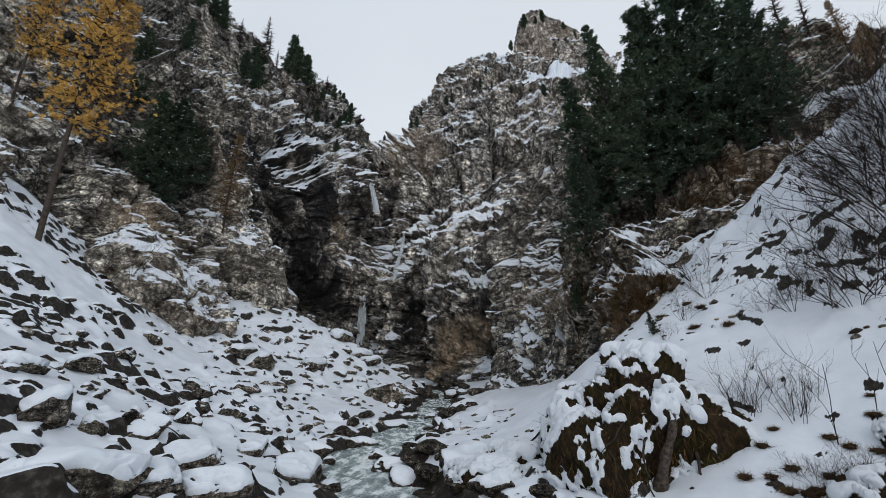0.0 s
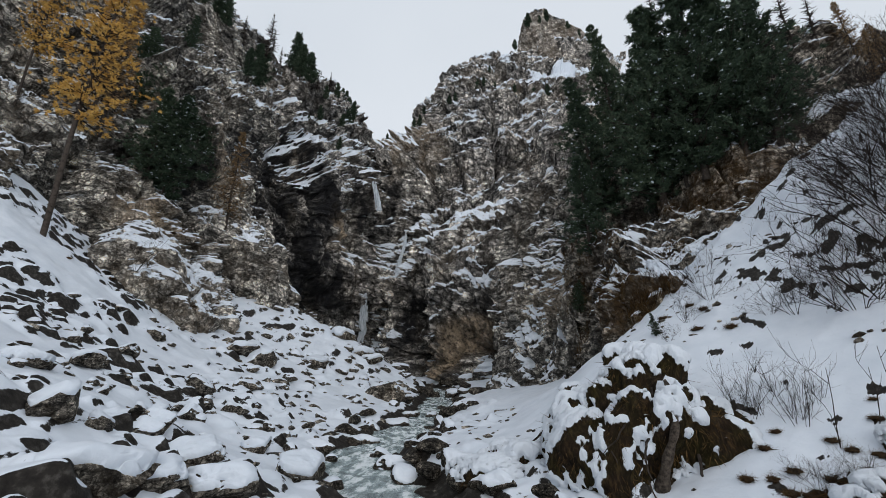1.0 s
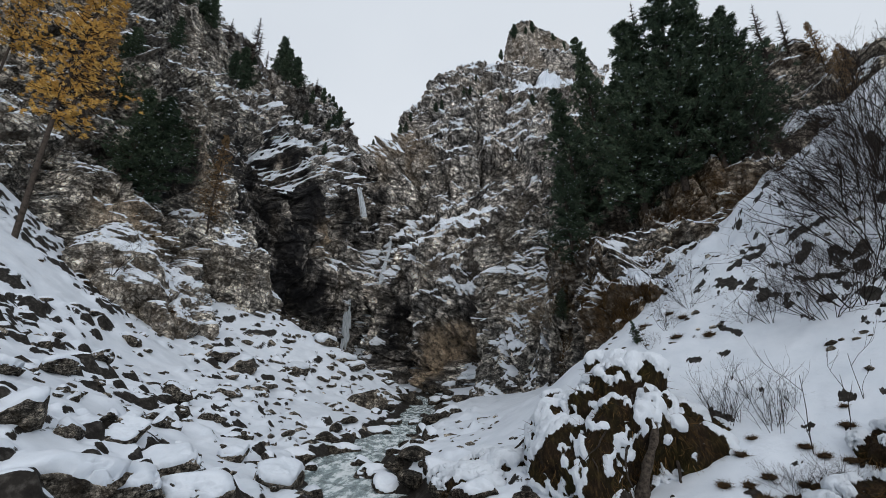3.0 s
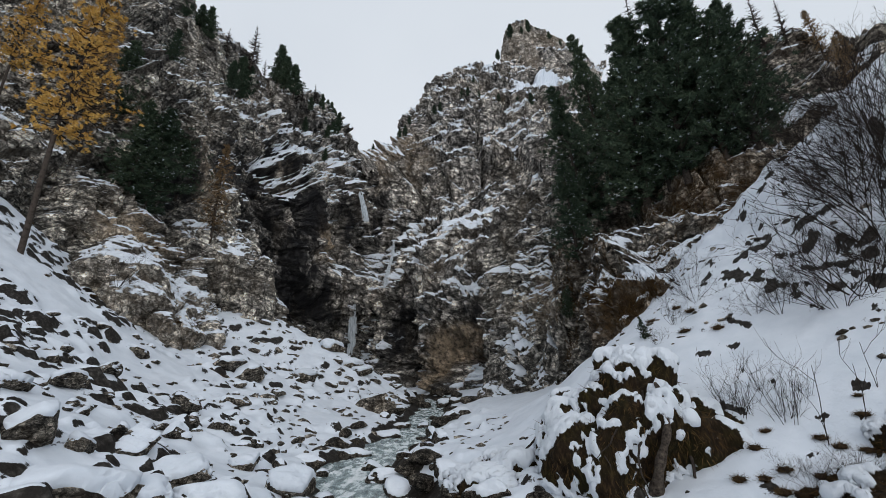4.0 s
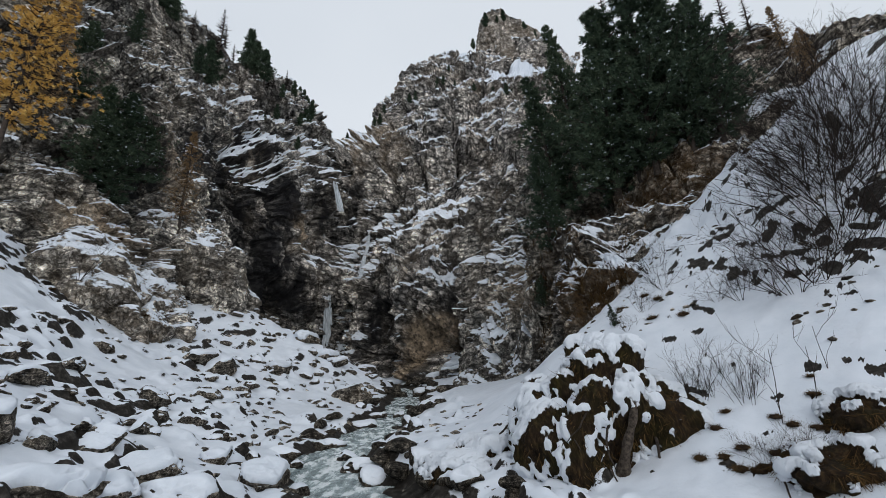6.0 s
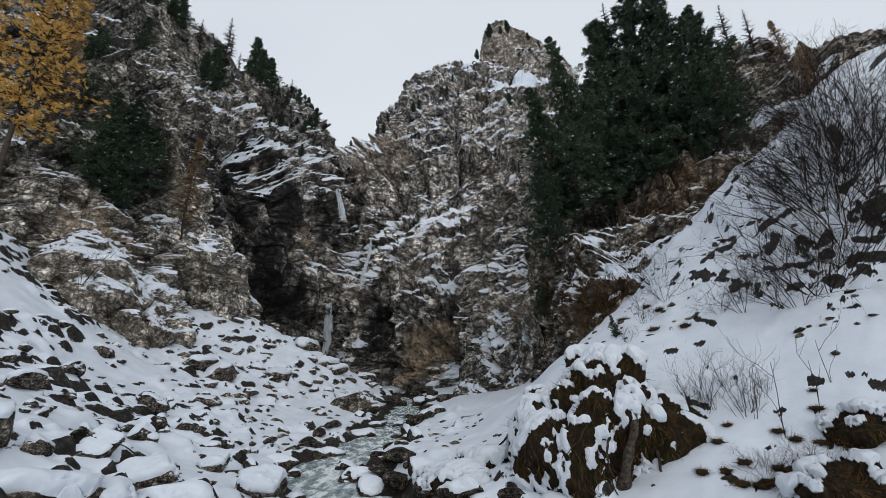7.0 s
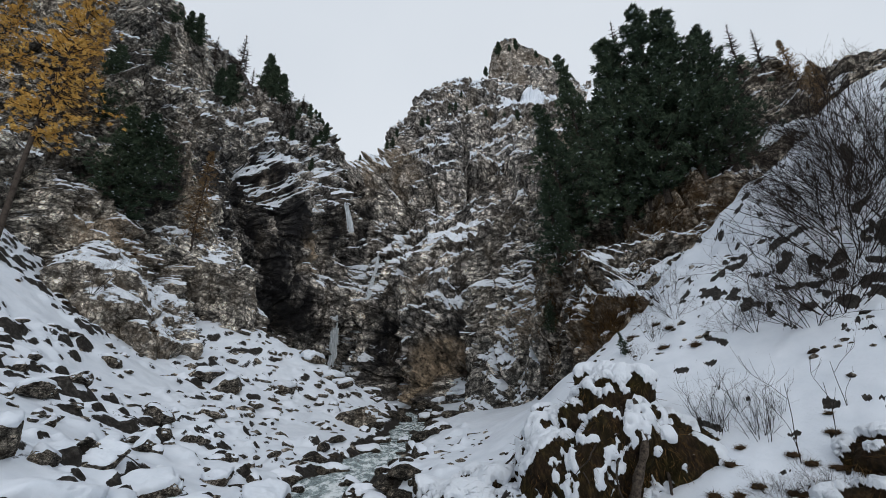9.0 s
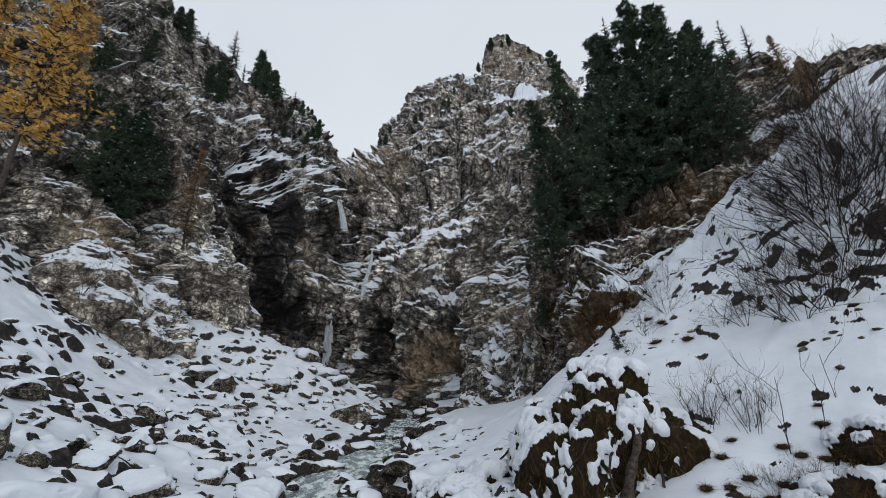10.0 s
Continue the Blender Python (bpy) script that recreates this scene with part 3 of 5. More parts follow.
def base_height(x, y):
    xs, zs = stream_at(y)
    s = x - xs
    return zs + np.where(s > 0, table_at(RIGHT_T, RIGHT_OFF, y, s), table_at(LEFT_T, LEFT_OFF, y, -s))


def ground_height(x, y, full=False):
    """The snow surface: valley form, drifts, steps over half-buried stones, and the stream's bed cut into it."""
    x, y = np.asarray(x, float).ravel(), np.asarray(y, float).ravel()
    z = base_height(x, y)
    fall = np.stack([(base_height(x + 0.3, y) - z) / 0.3, (base_height(x, y + 0.3) - z) / 0.3], 1)
    xs, _ = stream_at(y)
    s = x - xs
    p = np.stack([x, y, 0 * x], 1)
    near = step01(np.abs(s), 0.8, 3.0)
    z = z + (fbm(p / 2.4, 3, 9) * 0.22 + fbm(p / 9.0, 2, 13) * 0.4) * near
    z = z + (0.9 * fbm(p / 1.9, 3, 29) + 0.12 * fbm(p / 0.5, 2, 33)) * step01(s, 9.0, 12.0)
    patch = fbm(p / 4.0, 3, 23)
    scree = step01(-s, 0.3, 1.2) * (0.25 + 0.75 * step01(patch, -0.35, 0.1)) * (1 - 0.45 * step01(-s - 0.55 * y, 2.5, 7))
    scree = np.maximum(scree, 0.9 * (1 - step01(np.abs(s), 1.3, 2.6)))
    scree = np.maximum(scree, (0.45 + 0.5 * step01(patch, -0.2, 0.2)) * step01(s, 0.5, 1.2) * (1 - step01(s, 2.5, 4.2)))
    scree = np.maximum(scree, (0.5 + 0.3 * step01(patch, -0.2, 0.1)) * step01(s, 6.5, 8.5) * (1 - 0.6 * step01(s, 10.5, 12.5)))
    scree = np.maximum(scree, 0.3 * step01(s, 3.0, 5.0) * step01(patch, 0.1, 0.3))
    for k, (wide, tall) in enumerate(((1.2, 0.22), (0.62, 0.25), (0.33, 0.14))):
        bend = 0.35 * np.stack([fbm(p / wide, 2, 50 + k), fbm(p / wide, 2, 53 + k), 0 * x], 1)
        q = p / wide * np.array([1.0, 0.8, 1]) + bend
        q[:, 2] = 0.5
        _, joint, off, own = blocks(q, 90 + 7 * k)
        lean = -0.75 * (fall * off[:, :2]).sum(1) * wide
        top = np.clip(0.9 * lean + tall * (own - 0.35), 0, tall)
        stone = top * step01(joint, 0.0, 0.34) * step01(scree * 1.4 - own * 0.6, 0.05, 0.4) * (1 - (0.95, 0.8, 0.3)[k] * step01(s, 6, 8))
        z = z + stone
    z = z + 0.03 * fbm(p / 0.3, 2, 19)
    z = z - 0.45 * (1 - step01(np.abs(s), 0.5, 1.6))
    return (z, scree) if full else z


def fan(y):
    return 6 + 0.72 * np.maximum(y, 0)


def snow_ground_material():
    m, n, l, b = material("snow_ground", 0.6)
    fine, mid = noise_node(n, l, 9, 6, 0.65), noise_node(n, l, 1.7, 5, 0.6)
    soil = ramp(n, l, fine.outputs["Fac"], [(0.3, (0.006, 0.005, 0.0045)), (0.52, (0.022, 0.019, 0.016)), (0.75, (0.085, 0.078, 0.07))]).outputs[0]
    cover = maths(n, l, "ADD", attribute(n, "snow"), maths(n, l, "MULTIPLY", maths(n, l, "SUBTRACT", fine.outputs["Fac"], 0.5), 0.3))
    cover = ramp(n, l, cover, [(0.485, (0, 0, 0)), (0.515, (1, 1, 1))]).outputs[0]
    white = ramp(n, l, mid.outputs["Fac"], [(0.3, (0.60, 0.65, 0.715)), (0.7, (0.70, 0.74, 0.80))]).outputs[0]
    l.new(mix(n, l, cover, soil, white), b.inputs["Base Color"])
    b.inputs["Subsurface Weight"].default_value = 0.0
    bump(n, l, b, maths(n, l, "ADD", mid.outputs["Fac"], maths(n, l, "MULTIPLY", fine.outputs["Fac"], 0.3)), 0.5, 0.08)
    return m


gy = np.concatenate([-np.geomspace(1500, 4, 24), np.linspace(-3, 2.95, 40), np.geomspace(3, 75, 470), np.geomspace(78, 3000, 30)])
gu = np.concatenate([-1 - np.geomspace(60, 0.05, 22), np.linspace(-1, 1, 510), 1 + np.geomspace(0.05, 60, 22)])
GU, GY = np.meshgrid(gu, gy)
GX = GU * fan(GY) - 2.0
gh, gscree = ground_height(GX, GY, True)
gh = gh.reshape(GX.shape)
gh[1:-1] = (gh[:-2] + 2 * gh[1:-1] + gh[2:]) / 4
gh[:, 1:-1] = (gh[:, :-2] + 2 * gh[:, 1:-1] + gh[:, 2:]) / 4
gg = np.stack([GX, GY, gh], -1)
gn = np.abs(normals_of(gg)[..., 2])
gp = gg.reshape(-1, 3) * np.array([1, 1, 0.0])
flat = base_height(GX.ravel(), GY.ravel()).reshape(GX.shape)
steep = np.clip(0.86 - np.abs(normals_of(np.stack([GX, GY, flat], -1))[..., 2]), 0, 0.5)
s_stream = np.abs(GX - stream_at(GY)[0])
bare = 0.5 + 1.0 * (gn - 0.725) + 0.10 * fbm(gp / 0.5, 3, 31).reshape(GX.shape) - 0.5 * (1 - step01(s_stream, 0.8, 1.6)) + 0.25 * (1 - gscree.reshape(GX.shape)) + 1.7 * steep * step01(GX, 3, 5)
slope = step01(GX, 6.6, 7.8) * (1 - step01(GX, 9.2, 10.5)) * step01(GY, 6.0, 7.0) * (1 - step01(GY, 11, 13))
ragged = fbm(gp / np.array([0.24, 0.34, 1]), 4, 141, 0.55).reshape(GX.shape)
where = fbm(gp / 1.6, 2, 143).reshape(GX.shape)
bare = bare - 0.6 * slope * step01(ragged + 0.15 * where, 0.02, 0.42)
upper = step01(GX, 9.0, 11.0) * step01(GY, 6.5, 8.5) * (1 - step01(GY, 18, 22))
bare = bare - 0.6 * upper * step01(ragged + 0.12 * where, 0.10, 0.5)
lower = step01(GX, 3.2, 4.5) * (1 - step01(GX, 6.2, 7.5)) * (1 - step01(GY, 9, 11)) * step01(GY, 4.5, 5.2)
bare = bare - 0.6 * lower * step01(ragged + 0.15 * where, 0.03, 0.44)
ground = new("ground", sheet_mesh("ground", gg, snow_ground_material(), True, snow=np.clip(bare, 0, 1)))
tagged(ground, "deep fresh snow over a stony valley floor", "ground", kind="structure")


# ---- stream ----
def water_material():
    m, n, l, b = material("stream_water", 0.12)
    t = noise_node(n, l, 3.0, 6, 0.65, stretch=(1.4, 0.6, 1))
    col = ramp(n, l, t.outputs["Fac"], [(0.38, (0.16, 0.21, 0.22)), (0.52, (0.42, 0.50, 0.51)), (0.62, (0.82, 0.86, 0.88))]).outputs[0]
    l.new(col, b.inputs["Base Color"])
    r = ramp(n, l, t.outputs["Fac"], [(0.45, (0.1, 0.1, 0.1)), (0.65, (0.6, 0.6, 0.6))]).outputs[0]
    l.new(r, b.inputs["Roughness"])
    bump(n, l, b, t.outputs["Fac"], 0.8, 0.12)
    return m


WATER = water_material()
wy = np.linspace(-8, 90, 700)
wx = np.linspace(-1.3, 1.3, 24)
WX, WY = np.meshgrid(wx, wy)
ax, az = stream_at(WY)
wp = np.stack([WX.ravel(), WY.ravel(), 0 * WX.ravel()], 1)
WZ = az - 0.12 + 0.07 * fbm(wp / np.array([0.5, 0.9, 1]), 3, 7).reshape(WX.shape)
stream = new("stream", sheet_mesh("stream", np.stack([WX + ax, WY, WZ], -1), WATER, True))
tagged(stream, "shallow turquoise mountain stream with white foam", "stream", kind="structure")


# ---- falls ----
def fall_material():
    m, n, l, b = material("falling_water", 0.35)
    t = noise_node(n, l, 1.6, 6, 0.7, stretch=(2.2, 2.2, 0.25))
    l.new(ramp(n, l, t.outputs["Fac"], [(0.35, (0.36, 0.41, 0.45)), (0.6, (0.62, 0.66, 0.70))]).outputs[0], b.inputs["Base Color"])
    bump(n, l, b, t.outputs["Fac"], 1.0, 0.3)
    return m


FALLING = fall_material()

# ---- builders ----
def part(name, data, mat, parent, label=""):
    """Links a mesh as one part under a thing."""
    ob = new(name, data)
    if mat and not data.materials:
        data.materials.append(mat)
    ob.parent = parent
    return tagged(ob, label)


def tri_mesh(name, verts, faces, mat, smooth=False):
    me = bpy.data.meshes.new(name)
    v, f = np.asarray(verts, np.float32).reshape(-1, 3), np.asarray(faces, np.int32)
    k = f.shape[1]
    me.vertices.add(len(v))
    me.vertices.foreach_set("co", v.ravel())
    me.loops.add(f.size)
    me.loops.foreach_set("vertex_index", f.ravel())
    me.polygons.add(len(f))
    me.polygons.foreach_set("loop_start", np.arange(0, f.size, k, dtype=np.int32))
    me.polygons.foreach_set("use_smooth", np.full(len(f), smooth))
    me.update(calc_edges=True)
    if mat:
        me.materials.append(mat)
    return me


def tubes(curves, sides=4):
    """Tapered tubes along polylines: [(points, radii), ...] to vertices and quads."""
    vs, fs, base = [], [], 0
    ang = np.arange(sides) * 2 * np.pi / sides
    for pts, rad in curves:
        pts, rad = np.asarray(pts, float), np.asarray(rad, float)
        tan = np.gradient(pts, axis=0)
        tan /= np.linalg.norm(tan, axis=1, keepdims=True) + 1e-9
        ref = np.array([0.31, 0.87, 0.2])
        a = np.cross(tan, ref)
        a /= np.linalg.norm(a, axis=1, keepdims=True) + 1e-9
        b = np.cross(tan, a)
        ring = pts[:, None] + rad[:, None, None] * (np.cos(ang)[None, :, None] * a[:, None] + np.sin(ang)[None, :, None] * b[:, None])
        n = len(pts)
        idx = base + np.arange(n * sides).reshape(n, sides)
        nxt = np.roll(idx, -1, axis=1)
        fs.append(np.stack([idx[:-1], nxt[:-1], nxt[1:], idx[1:]], -1).reshape(-1, 4))
        vs.append(ring.reshape(-1, 3))
        base += n * sides
    return np.concatenate(vs), np.concatenate(fs)


def blades(roots, ways, length, width, rng):
    """Single thin leaves: a triangle from each root along its way."""
    n = len(roots)
    side = np.cross(ways, rng.normal(size=(n, 3)))
    side /= np.linalg.norm(side, axis=1, keepdims=True) + 1e-9
    tip = roots + ways * np.reshape(length, (-1, 1))
    half = side * np.reshape(width, (-1, 1)) * 0.5
    v = np.stack([roots - half, roots + half, tip], 1).reshape(-1, 3)
    f = np.arange(3 * n).reshape(n, 3)
    return v, f


def unit(v):
    return v / (np.linalg.norm(v, axis=-1, keepdims=True) + 1e-9)


def simple_material(name, stops, scale, rough=0.85, bump_dist=0.02, detail=5):
    m, n, l, b = material(name, rough)
    t = noise_node(n, l, scale, detail, 0.65)
    info = n.new("ShaderNodeObjectInfo")
    geo = n.new("ShaderNodeNewGeometry")
    fac = maths(n, l, "ADD", t.outputs["Fac"], maths(n, l, "MULTIPLY", maths(n, l, "SUBTRACT", info.outputs["Random"], 0.5), 0.14))
    fac = maths(n, l, "ADD", fac, maths(n, l, "MULTIPLY", maths(n, l, "SUBTRACT", geo.outputs["Random Per Island"], 0.5), 0.3))
    l.new(ramp(n, l, fac, stops).outputs[0], b.inputs["Base Color"])
    if bump_dist:
        bump(n, l, b, t.outputs["Fac"], 0.7, bump_dist)
    return m


BARK = simple_material("bark", [(0.38, (0.014, 0.011, 0.009)), (0.62, (0.06, 0.048, 0.04))], 14)
OLD_WOOD = simple_material("weathered_wood", [(0.35, (0.02, 0.016, 0.013)), (0.65, (0.11, 0.088, 0.07))], 16)
TWIG = simple_material("twig", [(0.3, (0.012, 0.010, 0.009)), (0.7, (0.04, 0.03, 0.025))], 9, bump_dist=0)
PALE_TWIG = simple_material("pale_twig", [(0.3, (0.09, 0.07, 0.055)), (0.7, (0.22, 0.17, 0.13))], 9, bump_dist=0)
NEEDLE = simple_material("pine_needles", [(0.25, (0.018, 0.030, 0.020)), (0.55, (0.050, 0.074, 0.046)), (0.8, (0.115, 0.145, 0.088))], 3, 0.6, 0)
LARCH = simple_material("larch_needles", [(0.25, (0.36, 0.19, 0.05)), (0.55, (0.58, 0.35, 0.09)), (0.8, (0.74, 0.52, 0.19))], 3, 0.7, 0)
DULL_LARCH = simple_material("faded_larch_needles", [(0.25, (0.13, 0.08, 0.04)), (0.8, (0.34, 0.23, 0.12))], 3, 0.7, 0)
GRASS = simple_material("dry_grass", [(0.25, (0.018, 0.011, 0.005)), (0.55, (0.085, 0.048, 0.018)), (0.8, (0.20, 0.125, 0.05))], 2, 0.9, 0)
SNOW_CAP = simple_material("fresh_snow", [(0.25, (0.61, 0.66, 0.725)), (0.75, (0.71, 0.75, 0.81))], 2.0, 0.6, 0.04)
WET_ROCK = rock_material("wet_stone", 1.5, (0.20, 0.18, 0.155), (0.04, 0.036, 0.031), (0.09, 0.06, 0.035))
STONE = rock_material("boulder_stone", 1.7, (0.36, 0.33, 0.29), (0.09, 0.082, 0.072), (0.17, 0.115, 0.065))


TERRAIN = [ground, cliff_left, cliff_back, mountain, tower, cliff_right, rock_rib, buttress, buttress_rear]
bpy.context.view_layer.update()


def settle(x, y, z, reach=2.0):
    """The height of the terrain under a place, looked for from a little above it."""
    best = None
    for ob in TERRAIN:
        hit, at, _, _ = ob.ray_cast(Vector((x, y, z + reach)), Vector((0, 0, -1)), distance=2.5 * reach)
        if hit and (best is None or at.z > best):
            best = at.z
    return z if best is None else best


# ---- boulders ----
def ico(sub):
    bm = bmesh.new()
    bmesh.ops.create_icosphere(bm, subdivisions=sub, radius=1.0)
    v = np.array([p.co[:] for p in bm.verts])
    f = np.array([[q.index for q in t.verts] for t in bm.faces])
    bm.free()
    return v, f


ICO = {k: ico(k) for k in (1, 2, 3, 4, 5)}


def boulder(seed, sub, mat, snow=0.16, wide=(1.0, 0.85, 0.7), cap=True, low=0.15, name="boulder"):
    """An angular stone about 2 m across, cut by random planes, with a cushion of snow on its upper side."""
    rng = np.random.default_rng(seed)
    v, f = ICO[sub]
    planes = unit(rng.normal(size=(10, 3)))
    reach = rng.uniform(0.55, 0.95, 10)
    dots = np.clip(v @ planes.T, 0.05, None)
    r = np.minimum((reach / dots).min(1), 1.1)
    r = r * (1 + 0.06 * fbm(v * 2.0 + seed, 3, seed) + 0.03 * fbm(v * 6.0 + seed, 3, seed + 4))
    p = v * r[:, None] * np.array(wide)
    ob = new(name, tri_mesh(name, p, f, mat, False))
    soft = ((dots / reach) ** 5).sum(1) ** -0.2
    round_p = v * np.minimum(soft, 1.05)[:, None] * np.array(wide) * 1.08
    if cap:
        fn = unit(np.cross(p[f[:, 1]] - p[f[:, 0]], p[f[:, 2]] - p[f[:, 0]]))
        vn = np.zeros_like(p)
        for k in range(3):
            np.add.at(vn, f[:, k], fn)
        vn = unit(vn)
        on = step01(vn[:, 2] + 0.36 * fbm(v * 2.4 + 3 * seed, 3, seed + 9), low, low + 0.4)
        q = np.where((on > 0)[:, None], round_p, p * 0.93) + vn * (0.25 * snow * on)[:, None] - vn * (0.05 * (1 - on))[:, None]
        q[:, 2] += snow * on * (0.75 + 0.35 * fbm(v * 2.5, 2, seed + 2))
        part("snow_cap", tri_mesh("snow_cap", q, f, SNOW_CAP, True), None, ob, "rounded cushion of fresh snow")
    return ob


def place(x, y, z, s, turn=0.0, tx=0.0, ty=0.0):
    return pose(x, y, z, tx, ty, turn) @ Matrix.Diagonal((s, s, s, 1)) if not isinstance(s, tuple) else pose(x, y, z, tx, ty, turn) @ Matrix.Diagonal((*s, 1))


def put_copy(ob, m, used):
    """Moves a thing to m at its first use and copies it there afterwards, at m's own size."""
    if ob in used:
        return copy_thing(ob, m @ Matrix.Diagonal((*(1 / c for c in ob.scale), 1)))
    used.add(ob)
    ob.matrix_world = m
    bpy.context.view_layer.update()
    return ob


# large stones, each with a shape of its own: place, width, flatness, how deep it sits, snow cushion
NEAR_BOULDERS = [
    ((-4.57, 5.40, 1.48), 0.42, 0.95, 11, 0.2), ((-4.23, 6.72, 1.20), 0.36, 0.95, 12, 0.12), ((-5.71, 10.45, 1.21), 0.3, 1, 13, 0.2),
    ((-5.63, 9.18, 1.32), 0.26, 1, 14, 0.25), ((-4.26, 5.81, 1.33), 0.2, 1.1, 15, 0.2), ((-7.08, 7.61, 2.18), 0.35, 0.6, 31, 0.4),
    ((-3.48, 4.81, 0.89), 0.62, 0.5, 17, 0.3), ((-3.29, 5.59, 0.81), 0.5, 0.6, 18, 0.2), ((-2.68, 5.84, 0.65), 0.4, 0.8, 19, 0.22),
    ((-2.63, 8.68, 0.36), 0.5, 0.7, 20, 0.35)]
SLOPE_BOULDERS = [
    ((-3.30, 26.33, 1.50), 1.15, 1.25, 23, 0.04), ((-7.33, 17.27, 1.97), 0.5, 0.9, 16, 0.05), ((-7.61, 14.43, 1.92), 0.5, 0.9, 35, 0.12),
    ((-9.61, 23.94, 3.49), 1.0, 0.9, 27, 0.1), ((-10.73, 24.22, 4.24), 0.95, 0.7, 28, 0.15), ((-8.05, 29.00, 3.86), 1.0, 0.6, 29, 0.2),
    ((-8.12, 36.01, 6.15), 1.1, 0.6, 25, 0.4), ((-6.15, 34.29, 4.67), 0.9, 0.6, 24, 0.4), ((-5.33, 33.35, 4.19), 0.8, 0.6, 34, 0.35),
    ((-3.97, 10.20, 0.61), 0.4, 0.7, 22, 0.3), ((-3.50, 6.80, 0.86), 0.4, 0.6, 32, 0.3), ((-7.79, 9.94, 2.32), 0.34, 0.9, 36, 0.2),
    ((-9.05, 12.78, 2.81), 0.4, 0.9, 37, 0.15), ((-11.63, 17.96, 3.92), 0.5, 0.8, 38, 0.2), ((-3.99, 41.00, 4.02), 1.1, 0.7, 26, 0.25),
    ((18.19, 16.78, 14.31), 0.7, 0.8, 33, 0.2)]
for (x, y, z), s, flat, seed, snow in NEAR_BOULDERS + SLOPE_BOULDERS:
    ob = boulder(seed, 5, STONE, snow * 0.8, (1.15, 0.9, 0.8 * flat), low=0.5 if snow < 0.2 else 0.3)
    s = s * 0.88
    ob.matrix_world = place(x, y, settle(x, y, z) + 0.06 * s * flat, s, seed * 47 % 360)
    tagged(ob, "angular grey boulder capped with fresh snow" if snow > 0.1 else "bare angular grey boulder standing in snow", "boulder", "boulders on the valley floor")

# scattered stones of the scree and the stream
PROTO = [boulder(100 + k, 3 if k < 4 else 2, STONE, 0.22 if k % 2 else 0.14, (1.1, 0.9, 0.75), low=0.42, name="stone") for k in range(8)]
WETP = [boulder(140 + k, 2, WET_ROCK, 0.14, (1.1, 0.9, 0.65), cap=k % 3 == 0, low=0.5, name="stone") for k in range(6)]
for ob in PROTO:
    tagged(ob, "dark angular stone half buried in snow", "stone", "stones of the scree slope")
for ob in WETP:
    tagged(ob, "wet dark stone in the stream bed", "stone", "stones along the stream")
used = set()


def drop_stone(protos, x, y, s, rng, sink=0.2):
    z = float(ground_height([x], [y])[0])
    k = int(rng.integers(len(protos)))
    m = place(x, y, z + s * (0.35 - sink), (s * rng.uniform(0.8, 1.3), s * rng.uniform(0.8, 1.2), s * rng.uniform(0.7, 1.1)), rng.uniform(0, 360), rng.uniform(-15, 15), rng.uniform(-15, 15))
    put_copy(protos[k], m, used)


rng = np.random.default_rng(7)
count = 0
while count < 165:
    y = 5 + 40 * rng.random() ** 1.5
    x = stream_at(y)[0] - 1.6 - (3 + 0.42 * y) * rng.random()
    thick = fbm(np.array([[x / 3.5, y / 5.0, 0.0]]), 2, 77)[0]
    if thick < -0.25 or x * x + y * y < 20:
        continue
    drop_stone(PROTO, float(x), float(y), (0.05 + 0.012 * y**0.8) * rng.uniform(0.6, 1.7), rng, 0.26)
    count += 1
for k in range(70):
    y = 6.5 + 42 * rng.random() ** 1.3
    x = stream_at(y)[0] + rng.choice([-1, 1]) * rng.uniform(0.5, 1.9)
    drop_stone(WETP, float(x), float(y), (0.07 + 0.008 * y) * rng.uniform(0.6, 1.9), rng, 0.2)


